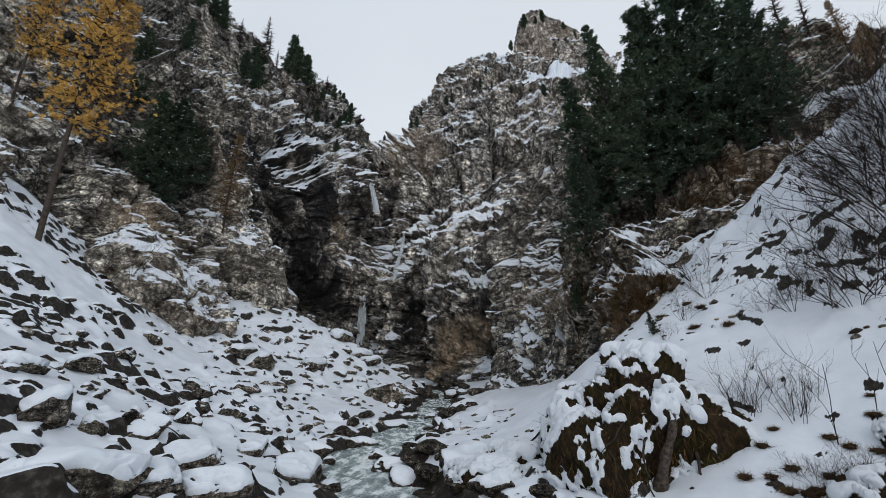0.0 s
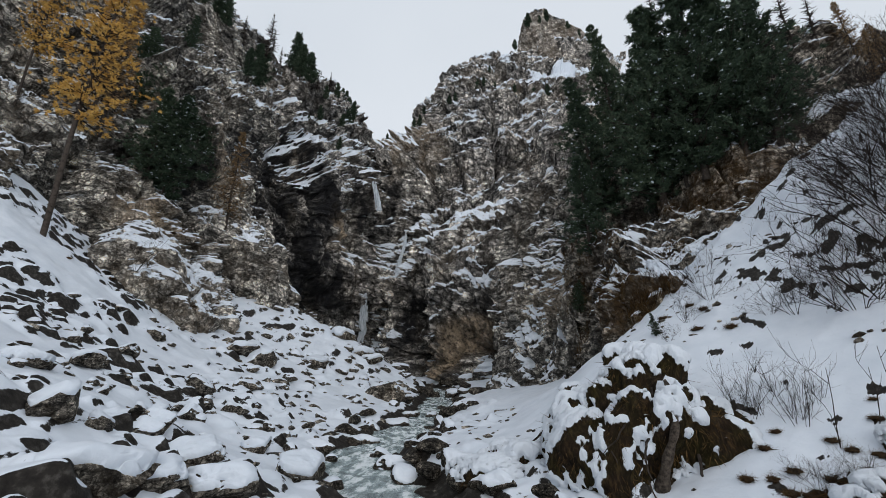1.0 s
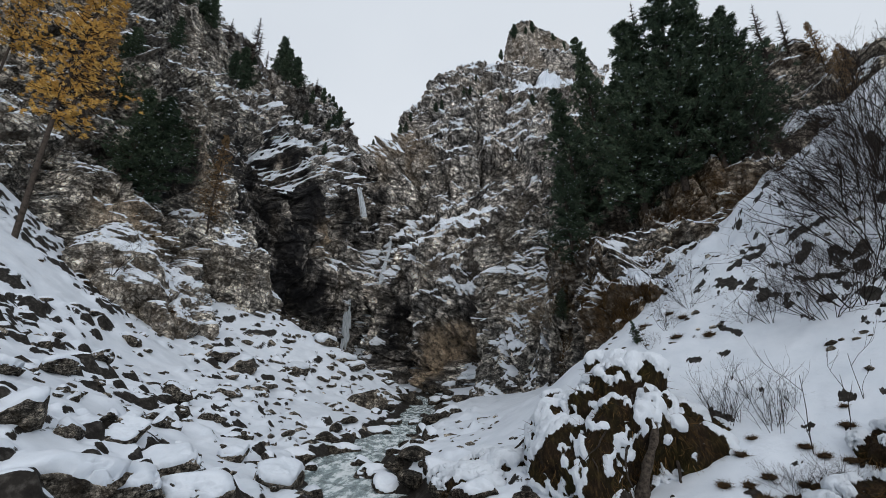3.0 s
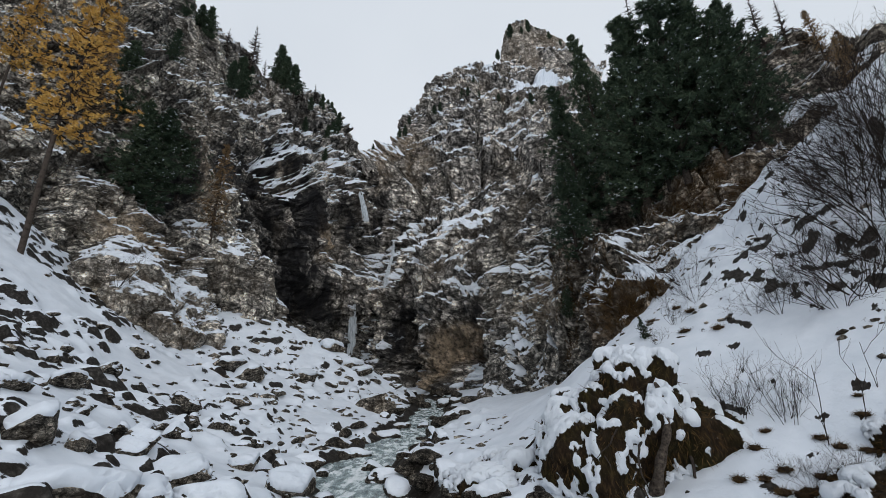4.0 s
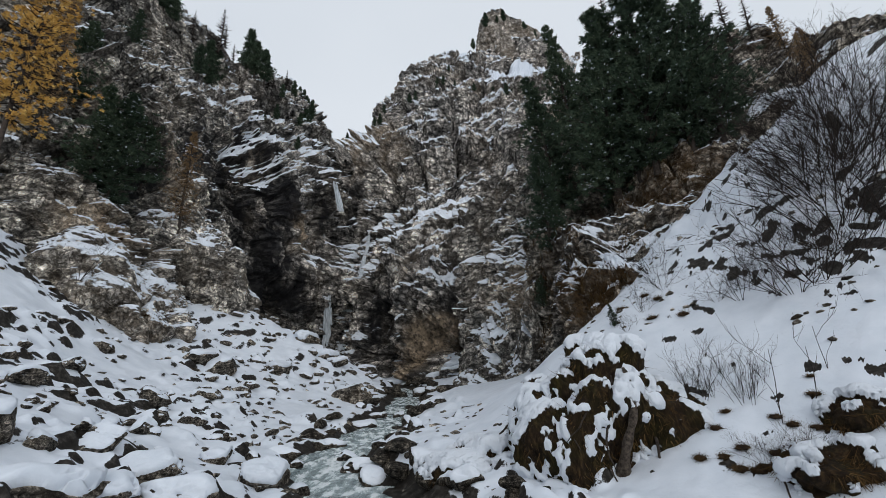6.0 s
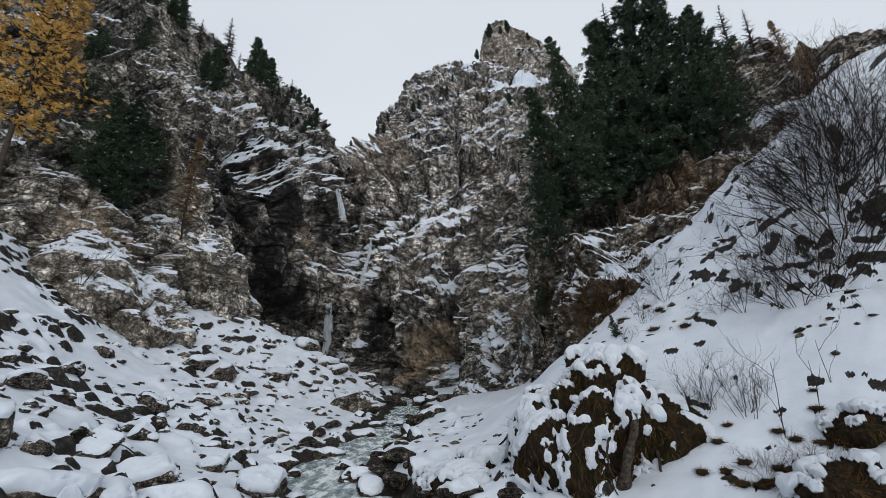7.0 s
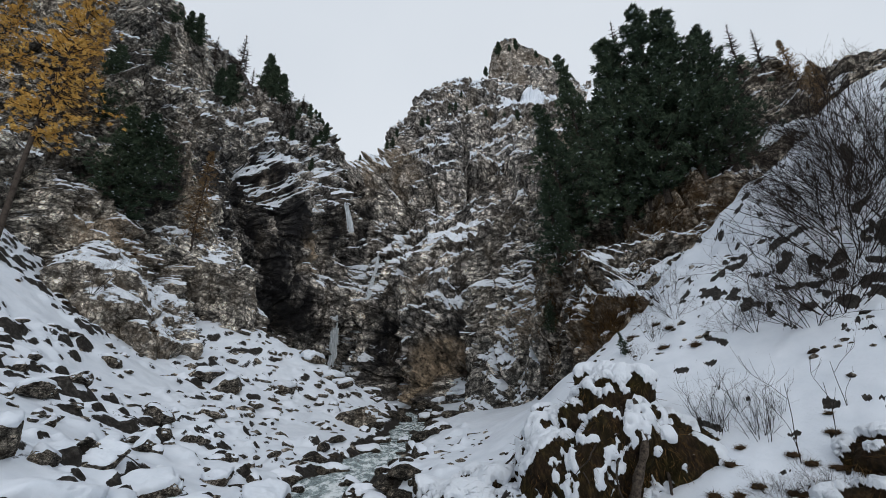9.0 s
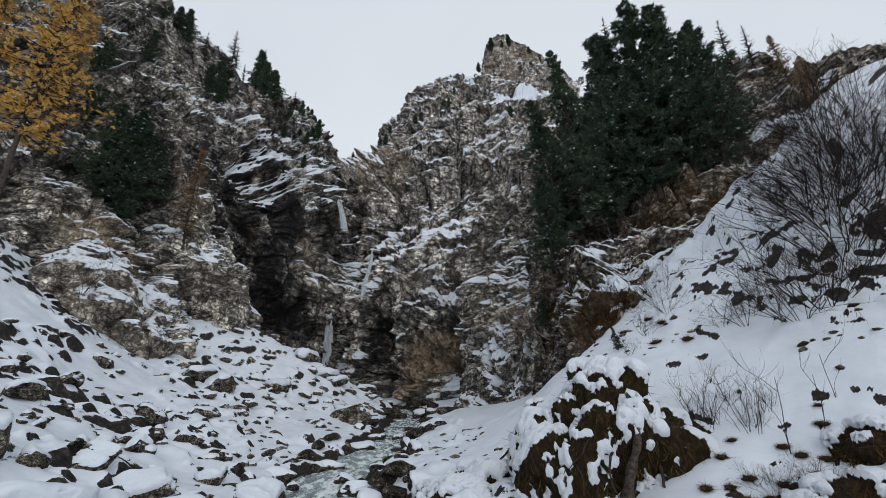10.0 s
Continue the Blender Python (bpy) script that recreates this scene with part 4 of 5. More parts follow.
# ---- conifers ----
def pine(seed, tall, wide, whorls, per, sprays, leafs, leaf, mats, bare=0.12, lean=0.0, droop=0.0, fill=1.0, snow=0, stout=1.0, twig=1.0, width=0.3):
    """A conifer: tapered trunk, limbs in uneven whorls, and a crown of needle sprays."""
    rng = np.random.default_rng(seed)
    t = np.linspace(0, 1, 12)
    bend = np.stack([lean * t**1.5 + 0.012 * tall * np.sin(5 * t + seed), 0.012 * tall * np.sin(4 * t + 2 * seed), 0 * t], 1)
    axis = np.stack([0 * t, 0 * t, t * tall], 1) + bend
    axis[0, 2] = -0.4
    rad = 0.013 * stout * tall * (1 - t) ** 0.8 + 0.01
    top = new("tree")
    v, f = tubes([(axis, rad)], 8)
    part("trunk", tri_mesh("trunk", v, f, mats[0], True), None, top)
    limbs, roots, ways = [], [], []
    for k in range(whorls):
        h = bare + (0.985 - bare) * (k + rng.uniform(-0.4, 0.4)) / whorls
        h = float(np.clip(h, bare, 0.985))
        centre = np.array([np.interp(h, t, axis[:, c]) for c in range(3)])
        q = (h - bare) / (1 - bare)
        span = wide * 0.5 * min(1.0, 0.5 + 2.5 * q) * (1 - q) ** 0.9 * rng.uniform(0.6, 1.25) + 0.03 * wide
        for j in range(per):
            a = rng.uniform(0, 2 * np.pi)
            ln = span * rng.uniform(0.45, 1.2)
            out = np.array([np.cos(a), np.sin(a), 0])
            s = np.linspace(0, 1, 4)
            rise = (0.35 * q - 0.12 - droop) * s + 0.25 * s**2
            pts = centre + out * (s * ln)[:, None] + np.stack([0 * s, 0 * s, rise * ln], 1) + np.array([0, 0, 0])
            pts[:, :2] += rng.normal(size=(4, 2)) * 0.03 * ln * s[:, None]
            limbs.append((pts, (0.006 * tall * (1 - 0.8 * q)) * (1 - 0.85 * s) * 0.6 * twig + 0.004 * twig))
            for e in range(sprays):
                u = rng.uniform(0.1, 1.0) ** 0.6
                if rng.random() > fill:
                    continue
                c = np.array([np.interp(u, s, pts[:, d]) for d in range(3)])
                c = c + rng.normal(size=3) * np.array([0.14, 0.14, 0.06]) * ln
                w = unit(out * 0.8 + np.array([0, 0, 0.2]) + rng.normal(size=(leafs, 3)) * 0.7)
                roots.append(np.repeat(c[None], leafs, 0) + rng.normal(size=(leafs, 3)) * 0.25 * leaf)
                ways.append(w)
    v, f = tubes(limbs, 3)
    tagged(part("branchwork", tri_mesh("branchwork", v, f, mats[1], True), None, top), kind="stuff")
    if roots:
        roots, ways = np.concatenate(roots), np.concatenate(ways)
        v, f = blades(roots, ways, leaf * rng.uniform(0.6, 1.3, len(roots)), leaf * width * np.ones(len(roots)), rng)
        tagged(part("crown", tri_mesh("crown", v, f, mats[2], False), None, top), kind="stuff")
        if snow:
            pick = roots[rng.integers(len(roots), size=snow)]
            bv, bf = tetra_lumps(pick, leaf * 0.42, rng)
            tagged(part("branch_snow", tri_mesh("branch_snow", bv, bf, SNOW_CAP, True), None, top, "small lumps of fresh snow"), kind="stuff")
    return top


def tetra_lumps(centres, size, rng):
    """Small uneven lumps, eight faces each."""
    o = np.array([[1, 0, 0], [0, 1, 0], [-1, 0, 0], [0, -1, 0], [0, 0, 0.6], [0, 0, -0.25]], float)
    fc = np.array([[0, 1, 4], [1, 2, 4], [2, 3, 4], [3, 0, 4], [1, 0, 5], [2, 1, 5], [3, 2, 5], [0, 3, 5]])
    n = len(centres)
    s = size * rng.uniform(0.5, 1.4, (n, 1, 1))
    v = centres[:, None] + s * o[None] * rng.uniform(0.6, 1.4, (n, 6, 1)) + np.array([0, 0, 0.1 * size])
    return v.reshape(-1, 3), (np.arange(n)[:, None, None] * 6 + fc[None]).reshape(-1, 3)


PINE_MATS, LARCH_MATS, BARE_MATS = (BARK, BARK, NEEDLE), (BARK, TWIG, LARCH), (BARK, TWIG, DULL_LARCH)
big_pines = [
    pine(1, 10.0, 4.2, 38, 5, 12, 20, 0.17, PINE_MATS, 0.06, snow=420, width=0.32),
    pine(2, 10.0, 4.4, 36, 5, 12, 20, 0.17, PINE_MATS, 0.05, snow=420, width=0.32),
    pine(3, 10.0, 4.0, 38, 5, 12, 20, 0.17, PINE_MATS, 0.05, lean=-1.6, snow=420, width=0.32)]
PINES = [  # base, which shape, height, breadth
    ((10.32, 26.41, 11.91), 2, 11.2, 1.00), ((7.08, 20.85, 7.69), 1, 5.8, 1.15), ((11.60, 21.20, 11.64), 0, 13.3, 1.05),
    ((12.94, 19.45, 11.43), 1, 12.8, 1.05), ((14.34, 18.96, 12.39), 0, 11.5, 1.15), ((15.60, 18.30, 12.77), 1, 9.6, 1.15),
    ((12.56, 27.35, 15.16), 2, 13.3, 0.75), ((11.77, 22.93, 12.63), 1, 8.8, 1.10), ((12.49, 20.62, 11.69), 0, 8.2, 1.00),
    ((14.74, 18.86, 12.02), 1, 6.7, 1.00), ((-20.49, 29.44, 16.19), 1, 9.2, 1.25), ((-22.10, 34.55, 18.71), 0, 8.3, 1.20),
    ((-24.31, 29.38, 22.73), 1, 8.4, 1.10), ((-21.28, 28.33, 15.87), 0, 7.6, 1.20), ((-24.51, 34.04, 31.05), 0, 4.7, 1.10),
    ((6.75, 21.87, 5.51), 1, 1.7, 1.30), ((5.23, 11.00, 3.20), 2, 0.7, 1.20)
]
seen = set()
for n_pine, (base, k, tall, broad) in enumerate(PINES):
    m = place(base[0], base[1], settle(*base) - 0.15, (tall / 10 * broad, tall / 10 * broad, tall / 10), 0 if k == 2 else 67 * n_pine)
    put_copy(big_pines[k], m, seen)
for ob in scene.objects:
    if ob.name.startswith("tree") and ob.parent is None:
        ob.name = "pine_tree"
        tagged(ob, "tall dark green pine flecked with snow on the rocks", "pine tree", "tall pines on the slopes")

far_pines = [pine(20 + k, 9.0, 3.6, 26, 4, 6, 9, 0.42, PINE_MATS, 0.05 + 0.06 * k, twig=2.0, width=0.3) for k in range(3)]
RIDGE_PINES = [  # base, height
    ((-29.87, 47.08, 49.28), 5.0), ((-30.93, 46.58, 50.23), 4.0), ((-29.44, 41.74, 46.50), 3.6), ((-33.29, 79.44, 67.80), 10.8),
    ((-29.20, 73.11, 61.72), 8.0), ((-27.19, 72.73, 59.65), 7.6), ((-35.66, 68.66, 56.41), 9.2), ((-24.95, 45.78, 39.03), 4.8),
    ((-34.81, 69.68, 57.23), 7.2), ((-24.90, 84.71, 65.65), 4.3), ((-24.84, 89.26, 68.45), 3.6), ((-24.03, 90.12, 67.80), 4.1),
    ((-21.46, 87.91, 62.32), 5.0), ((-23.47, 91.21, 66.19), 4.4), ((-25.14, 77.62, 60.02), 3.5), ((-25.76, 77.24, 54.96), 3.4),
    ((-22.39, 82.53, 55.76), 4.3), ((-21.74, 84.16, 55.41), 6.5), ((-21.52, 78.38, 48.70), 3.0), ((-27.00, 74.49, 52.42), 1.9)]
SUMMIT_PINES = [  # base, height
    ((-10.26, 121.86, 82.16), 4.2), ((-8.53, 122.38, 84.18), 4.0), ((-7.27, 124.59, 89.79), 3.3), ((1.11, 123.00, 91.92), 4.4),
    ((3.09, 127.68, 97.64), 3.5), ((10.96, 132.78, 106.28), 4.9), ((13.30, 131.54, 106.52), 4.1), ((16.18, 122.81, 99.56), 2.3),
    ((34.64, 180.95, 168.24), 6.5), ((28.35, 119.19, 94.49), 3.3), ((24.36, 121.66, 97.53), 2.7), ((31.44, 115.59, 90.22), 4.7),
    ((22.20, 120.33, 95.38), 3.3), ((36.84, 117.29, 93.01), 5.0), ((34.59, 118.78, 94.18), 3.7), ((42.16, 181.52, 182.57), 9.8),
    ((47.61, 179.06, 183.78), 4.8), ((51.63, 180.75, 186.25), 7.9), ((63.11, 183.10, 183.03), 6.0), ((68.95, 183.98, 179.81), 4.8),
    ((-18.09, 118.75, 76.48), 2.4), ((16.10, 136.61, 116.92), 3.1)]
seen = set()
for n_pine, (base, tall) in enumerate(RIDGE_PINES + SUMMIT_PINES):
    k = n_pine * 7 % 3
    m = place(base[0], base[1], base[2] - 0.3, (tall / 9 * 1.25, tall / 9 * 1.25, tall / 9 * 1.05), 53 * n_pine)
    put_copy(far_pines[k], m, seen)
for ob in scene.objects:
    if ob.name.startswith("tree") and ob.parent is None:
        ob.name = "small_pine_tree"
        tagged(ob, "small dark pine growing on a rocky ridge", "pine tree", "small pines on the ridges")

larches = [pine(40, 10.0, 2.6, 50, 5, 14, 16, 0.07, LARCH_MATS, 0.32, lean=0.1, droop=0.35, fill=0.42, twig=0.5, width=0.4, stout=0.45),
           pine(41, 10.0, 3.2, 40, 5, 8, 9, 0.12, BARE_MATS, 0.15, droop=0.12, fill=0.75, stout=0.8, twig=0.8),
           pine(42, 10.0, 3.0, 32, 5, 0, 5, 0.2, BARE_MATS, 0.12, droop=0.1, twig=2.6, stout=1.0)]
LARCHES = [  # base, which kind, height
    ((-16.83, 17.40, 8.10), 0, 18.1), ((-24.65, 21.38, 17.00), 0, 11.2), ((26.08, 23.08, 22.71), 1, 6.3), ((24.24, 20.15, 19.85), 1, 5.2),
    ((24.90, 21.15, 20.96), 1, 4.1), ((-16.95, 31.90, 14.03), 1, 9.1), ((-23.81, 26.39, 21.05), 1, 11.6), ((-23.98, 25.63, 20.05), 1, 8.9),
    ((-30.05, 52.29, 48.30), 2, 6.6), ((-30.69, 55.66, 50.77), 2, 7.5), ((-37.02, 69.98, 62.32), 2, 9.4), ((-34.67, 69.46, 60.94), 2, 12.7),
    ((-37.09, 76.07, 68.03), 2, 8.2), ((-35.16, 76.40, 65.85), 2, 5.0), ((-26.31, 75.36, 60.37), 2, 5.6), ((-26.37, 83.60, 65.12), 2, 6.0),
    ((-27.38, 75.71, 62.03), 2, 3.8), ((16.62, 28.05, 25.62), 2, 8.6), ((22.62, 23.34, 23.41), 2, 5.6), ((23.76, 22.77, 23.11), 2, 4.3),
    ((21.21, 22.49, 22.40), 2, 5.1), ((20.81, 23.29, 22.91), 2, 4.5)
]
seen = set()
for n_larch, (base, k, tall) in enumerate(LARCHES):
    m = place(base[0], base[1], settle(*base) - 0.2, tall / 10, 0 if k == 0 else 71 * n_larch)
    ob = put_copy(larches[k], m, seen)
    ob.name = ("golden_larch", "fading_larch", "bare_larch")[k]
    tagged(ob, ("larch with golden orange autumn needles", "slender larch with few faded needles", "leafless grey larch on the ridge")[k], "larch tree",
           ("golden larches", "fading larches", "bare larches")[k])


# ---- leafless shrubs ----
def shrub(seed, tall, stems, depth, spread, mat, thick=0.012):
    rng = np.random.default_rng(seed)
    top = new("shrub")

    def grow(curves, at, way, ln, rad, level):
        n = 5
        pts = [at]
        w = way
        for k in range(n):
            w = unit(w + rng.normal(size=3) * 0.13 + np.array([0, 0, 0.05]))
            pts.append(pts[-1] + w * ln / n)
        curves.append((np.array(pts), np.linspace(rad, rad * 0.5, n + 1)))
        if level < depth:
            for k in range(int(rng.integers(2, 5))):
                j = int(rng.integers(1, n + 1))
                grow(curves, pts[j], unit(w + rng.normal(size=3) * 0.6), ln * rng.uniform(0.35, 0.65), rad * 0.6, level + 1)

    for k in range(stems):
        a = rng.uniform(0, 2 * np.pi)
        way = unit(np.array([np.cos(a) * spread, np.sin(a) * spread, 1.0]))
        curves = []
        grow(curves, np.array([np.cos(a) * 0.08, np.sin(a) * 0.08, -0.1]), way, tall * rng.uniform(0.45, 0.75), thick * rng.uniform(0.7, 1.2), 0)
        v, f = tubes(curves, 3)
        part("stem", tri_mesh("stem", v, f, mat, True), None, top)
    return top


shrubs = [shrub(60, 1.0, 7, 2, 0.42, TWIG, 0.0042), shrub(61, 1.0, 9, 2, 0.5, TWIG, 0.004), shrub(62, 0.85, 22, 3, 1.15, TWIG, 0.0040), shrub(63, 1.2, 14, 3, 0.9, TWIG, 0.006), shrub(64, 1.3, 1, 2, 0.25, TWIG, 0.009)]
SHRUBS = [  # base, which shape, height
    ((4.71, 7.36, 1.44), 0, 1.17), ((4.94, 7.33, 1.55), 1, 1.06), ((4.74, 7.65, 1.56), 0, 0.94), ((5.05, 6.87, 1.43), 1, 1.03),
    ((5.08, 6.73, 1.41), 0, 1.21), ((5.30, 7.42, 1.81), 1, 0.81), ((5.47, 6.89, 1.69), 0, 0.78), ((5.12, 6.16, 1.21), 4, 1.33),
    ((5.51, 6.16, 1.43), 4, 1.03), ((5.93, 6.23, 1.72), 4, 1.06), ((7.38, 12.55, 5.05), 3, 1.32), ((5.88, 10.75, 3.50), 3, 0.78),
    ((6.76, 9.20, 3.44), 3, 0.59), ((7.00, 8.78, 3.51), 3, 1.14), ((6.62, 10.91, 4.17), 3, 0.89), ((5.20, 10.43, 2.99), 3, 0.53),
    ((4.41, 5.81, 0.70), 3, 0.44), ((4.53, 5.57, 0.69), 3, 0.53), ((4.73, 5.45, 0.78), 3, 0.51), ((4.42, 6.05, 0.80), 3, 0.32),
    ((-21.05, 24.12, 9.13), 3, 1.02), ((-15.53, 21.37, 7.11), 3, 1.77)
]
ALDERS = [
    ((7.40, 7.84, 3.63), 2, 2.36), ((7.82, 7.65, 3.74), 2, 2.78), ((9.23, 8.36, 4.99), 2, 3.45), ((8.51, 9.11, 4.76), 2, 1.50),
    ((10.21, 9.56, 6.48), 2, 3.83), ((11.54, 9.66, 7.78), 2, 4.19), ((12.61, 10.84, 9.46), 2, 2.86), ((23.44, 22.58, 21.17), 2, 2.66),
    ((10.80, 10.20, 7.20), 2, 3.00), ((12.00, 10.20, 8.60), 2, 3.20), ((9.70, 8.80, 5.60), 2, 2.60), ((13.20, 11.80, 10.20), 2, 3.20), ((8.60, 7.70, 4.40), 2, 2.20),
    ((11.60, 9.40, 7.90), 2, 2.90), ((10.30, 9.10, 6.20), 2, 3.00), ((12.60, 10.60, 9.30), 2, 2.60), ((14.20, 12.40, 11.50), 2, 3.00),
    ((11.00, 8.60, 7.00), 2, 3.20), ((12.50, 9.60, 8.80), 2, 3.20), ((13.50, 10.50, 10.00), 2, 3.10), ((9.60, 7.60, 5.40), 2, 2.60)
]
seen = set()
for n_shrub, (base, k, tall) in enumerate(SHRUBS + ALDERS):
    m = place(base[0], base[1], settle(*base), tall, 83 * n_shrub)
    ob = put_copy(shrubs[k], m, seen)
    tagged(ob, ("leafless brown shrub standing in snow", "leafless brown shrub standing in snow", "large dark tangled leafless alder shrub", "low dry shrub with bare twigs", "single leafless sapling in the snow")[k], "shrub", "leafless shrubs")


# ---- earth bank with hanging grass and roots ----
def soil_material():
    m, n, l, b = material("bank_soil", 0.95)
    big, fine = noise_node(n, l, 2.2, 5), noise_node(n, l, 15, 7, 0.7, stretch=(1, 1, 0.35))
    col = ramp(n, l, fine.outputs["Fac"], [(0.3, (0.005, 0.0035, 0.0025)), (0.52, (0.022, 0.014, 0.008)), (0.75, (0.075, 0.046, 0.022))]).outputs[0]
    tint = ramp(n, l, big.outputs["Fac"], [(0.4, (1, 1, 1)), (0.65, (0.9, 1.2, 0.6))]).outputs[0]
    col = mix(n, l, 0.8, col, tint, "MULTIPLY")
    cover = maths(n, l, "ADD", attribute(n, "snow"), maths(n, l, "MULTIPLY", maths(n, l, "SUBTRACT", fine.outputs["Fac"], 0.5), 0.15))
    cover = ramp(n, l, cover, [(0.48, (0, 0, 0)), (0.53, (1, 1, 1))]).outputs[0]
    l.new(mix(n, l, cover, col, SNOW), b.inputs["Base Color"])
    bump(n, l, b, fine.outputs["Fac"], 0.9, 0.05)
    return m


BANK_SOIL = soil_material()


def earth_bank(seed, at, size, snowy, grass, roots, detail=7, label="overhanging brown earth bank with snow patches and roots"):
    """A mound of earth cut steep in front, with lumps of snow, hanging dry grass and bare roots."""
    bv, bf = ico(detail)
    square = (np.abs(bv) ** 2.8).sum(1) ** (-1 / 2.8)
    bd = 0.24 * fbm(bv * 1.7 + 2 + seed, 2, seed) + 0.05 * fbm(bv * 4.5, 3, seed + 5, 0.6, True) + 0.02 * fbm(bv * 11, 3, seed + 12)
    ledge = 0.10 * np.sin(7.0 * bv[:, 2] + 2.0 * fbm(bv * 2.2, 2, seed + 41))
    bp = bv * (square * (0.86 + bd + ledge - 0.10 * bv[:, 2]))[:, None] * np.array(size)
    fn = unit(np.cross(bp[bf[:, 1]] - bp[bf[:, 0]], bp[bf[:, 2]] - bp[bf[:, 0]]))
    bn = np.zeros_like(bp)
    for k in range(3):
        np.add.at(bn, bf[:, k], fn)
    bn = unit(bn)
    lumps = fbm(bp * np.array([5.4, 5.4, 4.2]) + 3, 3, seed + 19, 0.5)
    bs = 0.5 + 0.30 * (bn[:, 2] - 0.55) + 1.15 * lumps + 0.3 * step01(bp[:, 2], 0.74 * size[2], 0.84 * size[2]) - 0.05 * bv[:, 0] + snowy
    lift = step01(bs, 0.46, 0.66)
    bp = bp + bn * (0.07 * lift)[:, None] + np.array([0, 0, 0.03]) * lift[:, None]
    me = tri_mesh("earth_bank", bp, bf, BANK_SOIL, True)
    me.attributes.new("snow", "FLOAT", "POINT").data.foreach_set("value", np.clip(bs, 0, 1).astype(np.float32))
    ob = new("earth_bank", me)
    ob.location = at
    tagged(ob, label, "earth bank")
    rng = np.random.default_rng(seed + 2)
    fit_v = np.where((bs < 0.44) & (bn[:, 1] < 0.4) & (bv[:, 2] > -0.6))[0]
    tufty = fit_v[fbm(bp[fit_v] * 2.5, 2, seed + 30) > -0.12]
    pick = tufty[rng.integers(len(tufty), size=grass)]
    hang = unit(bn[pick] * 0.6 + np.array([0, 0, -0.75]) + rng.normal(size=(len(pick), 3)) * 0.45)
    v, f = blades(bp[pick] - bn[pick] * 0.02, hang, rng.uniform(0.06, 0.26, len(pick)), np.full(len(pick), 0.012), rng)
    tagged(part("grass", tri_mesh("grass", v, f, GRASS), None, ob, "dry brown hanging grass"), kind="stuff")
    for k in range(roots):
        start = bp[fit_v[rng.integers(len(fit_v))]]
        pts, w = [start * 0.97], unit(np.array([rng.normal() * 0.5, -0.6, -0.6]))
        for j in range(9):
            w = unit(w + rng.normal(size=3) * 0.3 + np.array([0, 0.05, -0.12]))
            pts.append(pts[-1] + w * 0.09)
        v, f = tubes([(np.array(pts), np.linspace(0.018, 0.005, 10) * rng.uniform(0.6, 1.6))], 5)
        part("root", tri_mesh("root", v, f, BARK, True), None, ob)
    return ob


bank = earth_bank(3, (3.3, 8.1, 0.72), (1.6, 1.45, 2.1), 0.02, 3600, 40)
stump = np.array([(0.10, -0.95, 1.25), (0.06, -1.2, 0.95), (-0.05, -1.34, 0.55), (-0.2, -1.30, 0.15), (-0.25, -1.1, -0.3)])
v, f = tubes([(spline(stump, 16), np.interp(np.arange(16), [0, 5, 11, 15], [0.03, 0.05, 0.065, 0.10]) * (1 + 0.2 * np.sin(np.arange(16) * 1.9)))], 9)
part("exposed_trunk", tri_mesh("exposed_trunk", v, f, OLD_WOOD, True), None, bank, "weathered grey trunk in the bank")
LOW = "low brown earth mound with dry grass and thin snow"
earth_bank(61, (4.95, 5.25, 0.62), (0.8, 0.5, 0.42), -0.26, 1800, 12, 6, LOW)
earth_bank(73, (5.75, 5.6, 1.1), (0.55, 0.4, 0.4), -0.22, 1000, 8, 6, LOW)
earth_bank(85, (1.35, 8.9, 0.15), (1.25, 0.9, 0.8), 0.2, 1200, 6, 7, "snow-covered mound with gaps of brown grass")


# ---- waterfalls ----
def waterfall(points, widths, seed):
    """Falling water as many torn strands along its fall line, each a part of its own."""
    rng = np.random.default_rng(seed)
    top = new("waterfall")
    line = spline(points, 40)
    wide = np.interp(np.linspace(0, 1, 40), np.linspace(0, 1, len(widths)), widths)
    for k in range(30):
        a, b = sorted(rng.uniform(0, 1, 2))
        a, b = int(39 * a * 0.35), int(39 * (1 - (1 - b) * 0.4))
        a = max(0, min(a + int(rng.integers(-4, 14)), b - 10))
        if b - a < 8:
            a, b = 1, 30
        at = rng.normal() * 0.17
        wander = np.cumsum(rng.normal(size=40)) * 0.018
        pts = line + np.stack([(at + wander) * wide, -0.12 * wide * (1 - 4 * at * at) + rng.normal() * 0.05, 0 * wide], 1)
        rad = wide * rng.uniform(0.05, 0.13) * (0.6 + 0.5 * np.abs(np.sin(np.arange(40) * rng.uniform(0.3, 0.9) + k)))
        rad[a], rad[b - 1] = 0.01, 0.01
        v, f = tubes([(pts[a:b], rad[a:b])], 6)
        part("water_strand", tri_mesh("water_strand", v, f, FALLING, True), None, top)
    return tagged(top, "thin white waterfall over dark wet rock", "waterfall", "waterfalls down the gorge")


waterfall(np.array([(-14.01, 76.97, 18.92), (-14.30, 77.00, 16.10), (-14.15, 76.40, 13.06), (-14.00, 76.00, 9.00)]), [1.5, 1.6, 1.7, 1.7], 1)
waterfall(np.array([(-8.70, 93.94, 37.06), (-8.07, 84.32, 30.64), (-8.61, 82.78, 26.96), (-8.41, 75.88, 22.45), (-8.10, 68.86, 18.39)]), [0.9, 0.8, 0.9, 1.0, 0.8], 2)
waterfall(np.array([(-13.70, 75.60, 40.21), (-13.02, 76.30, 37.25), (-12.32, 76.30, 33.79)]), [0.9, 1.0, 1.1], 3)


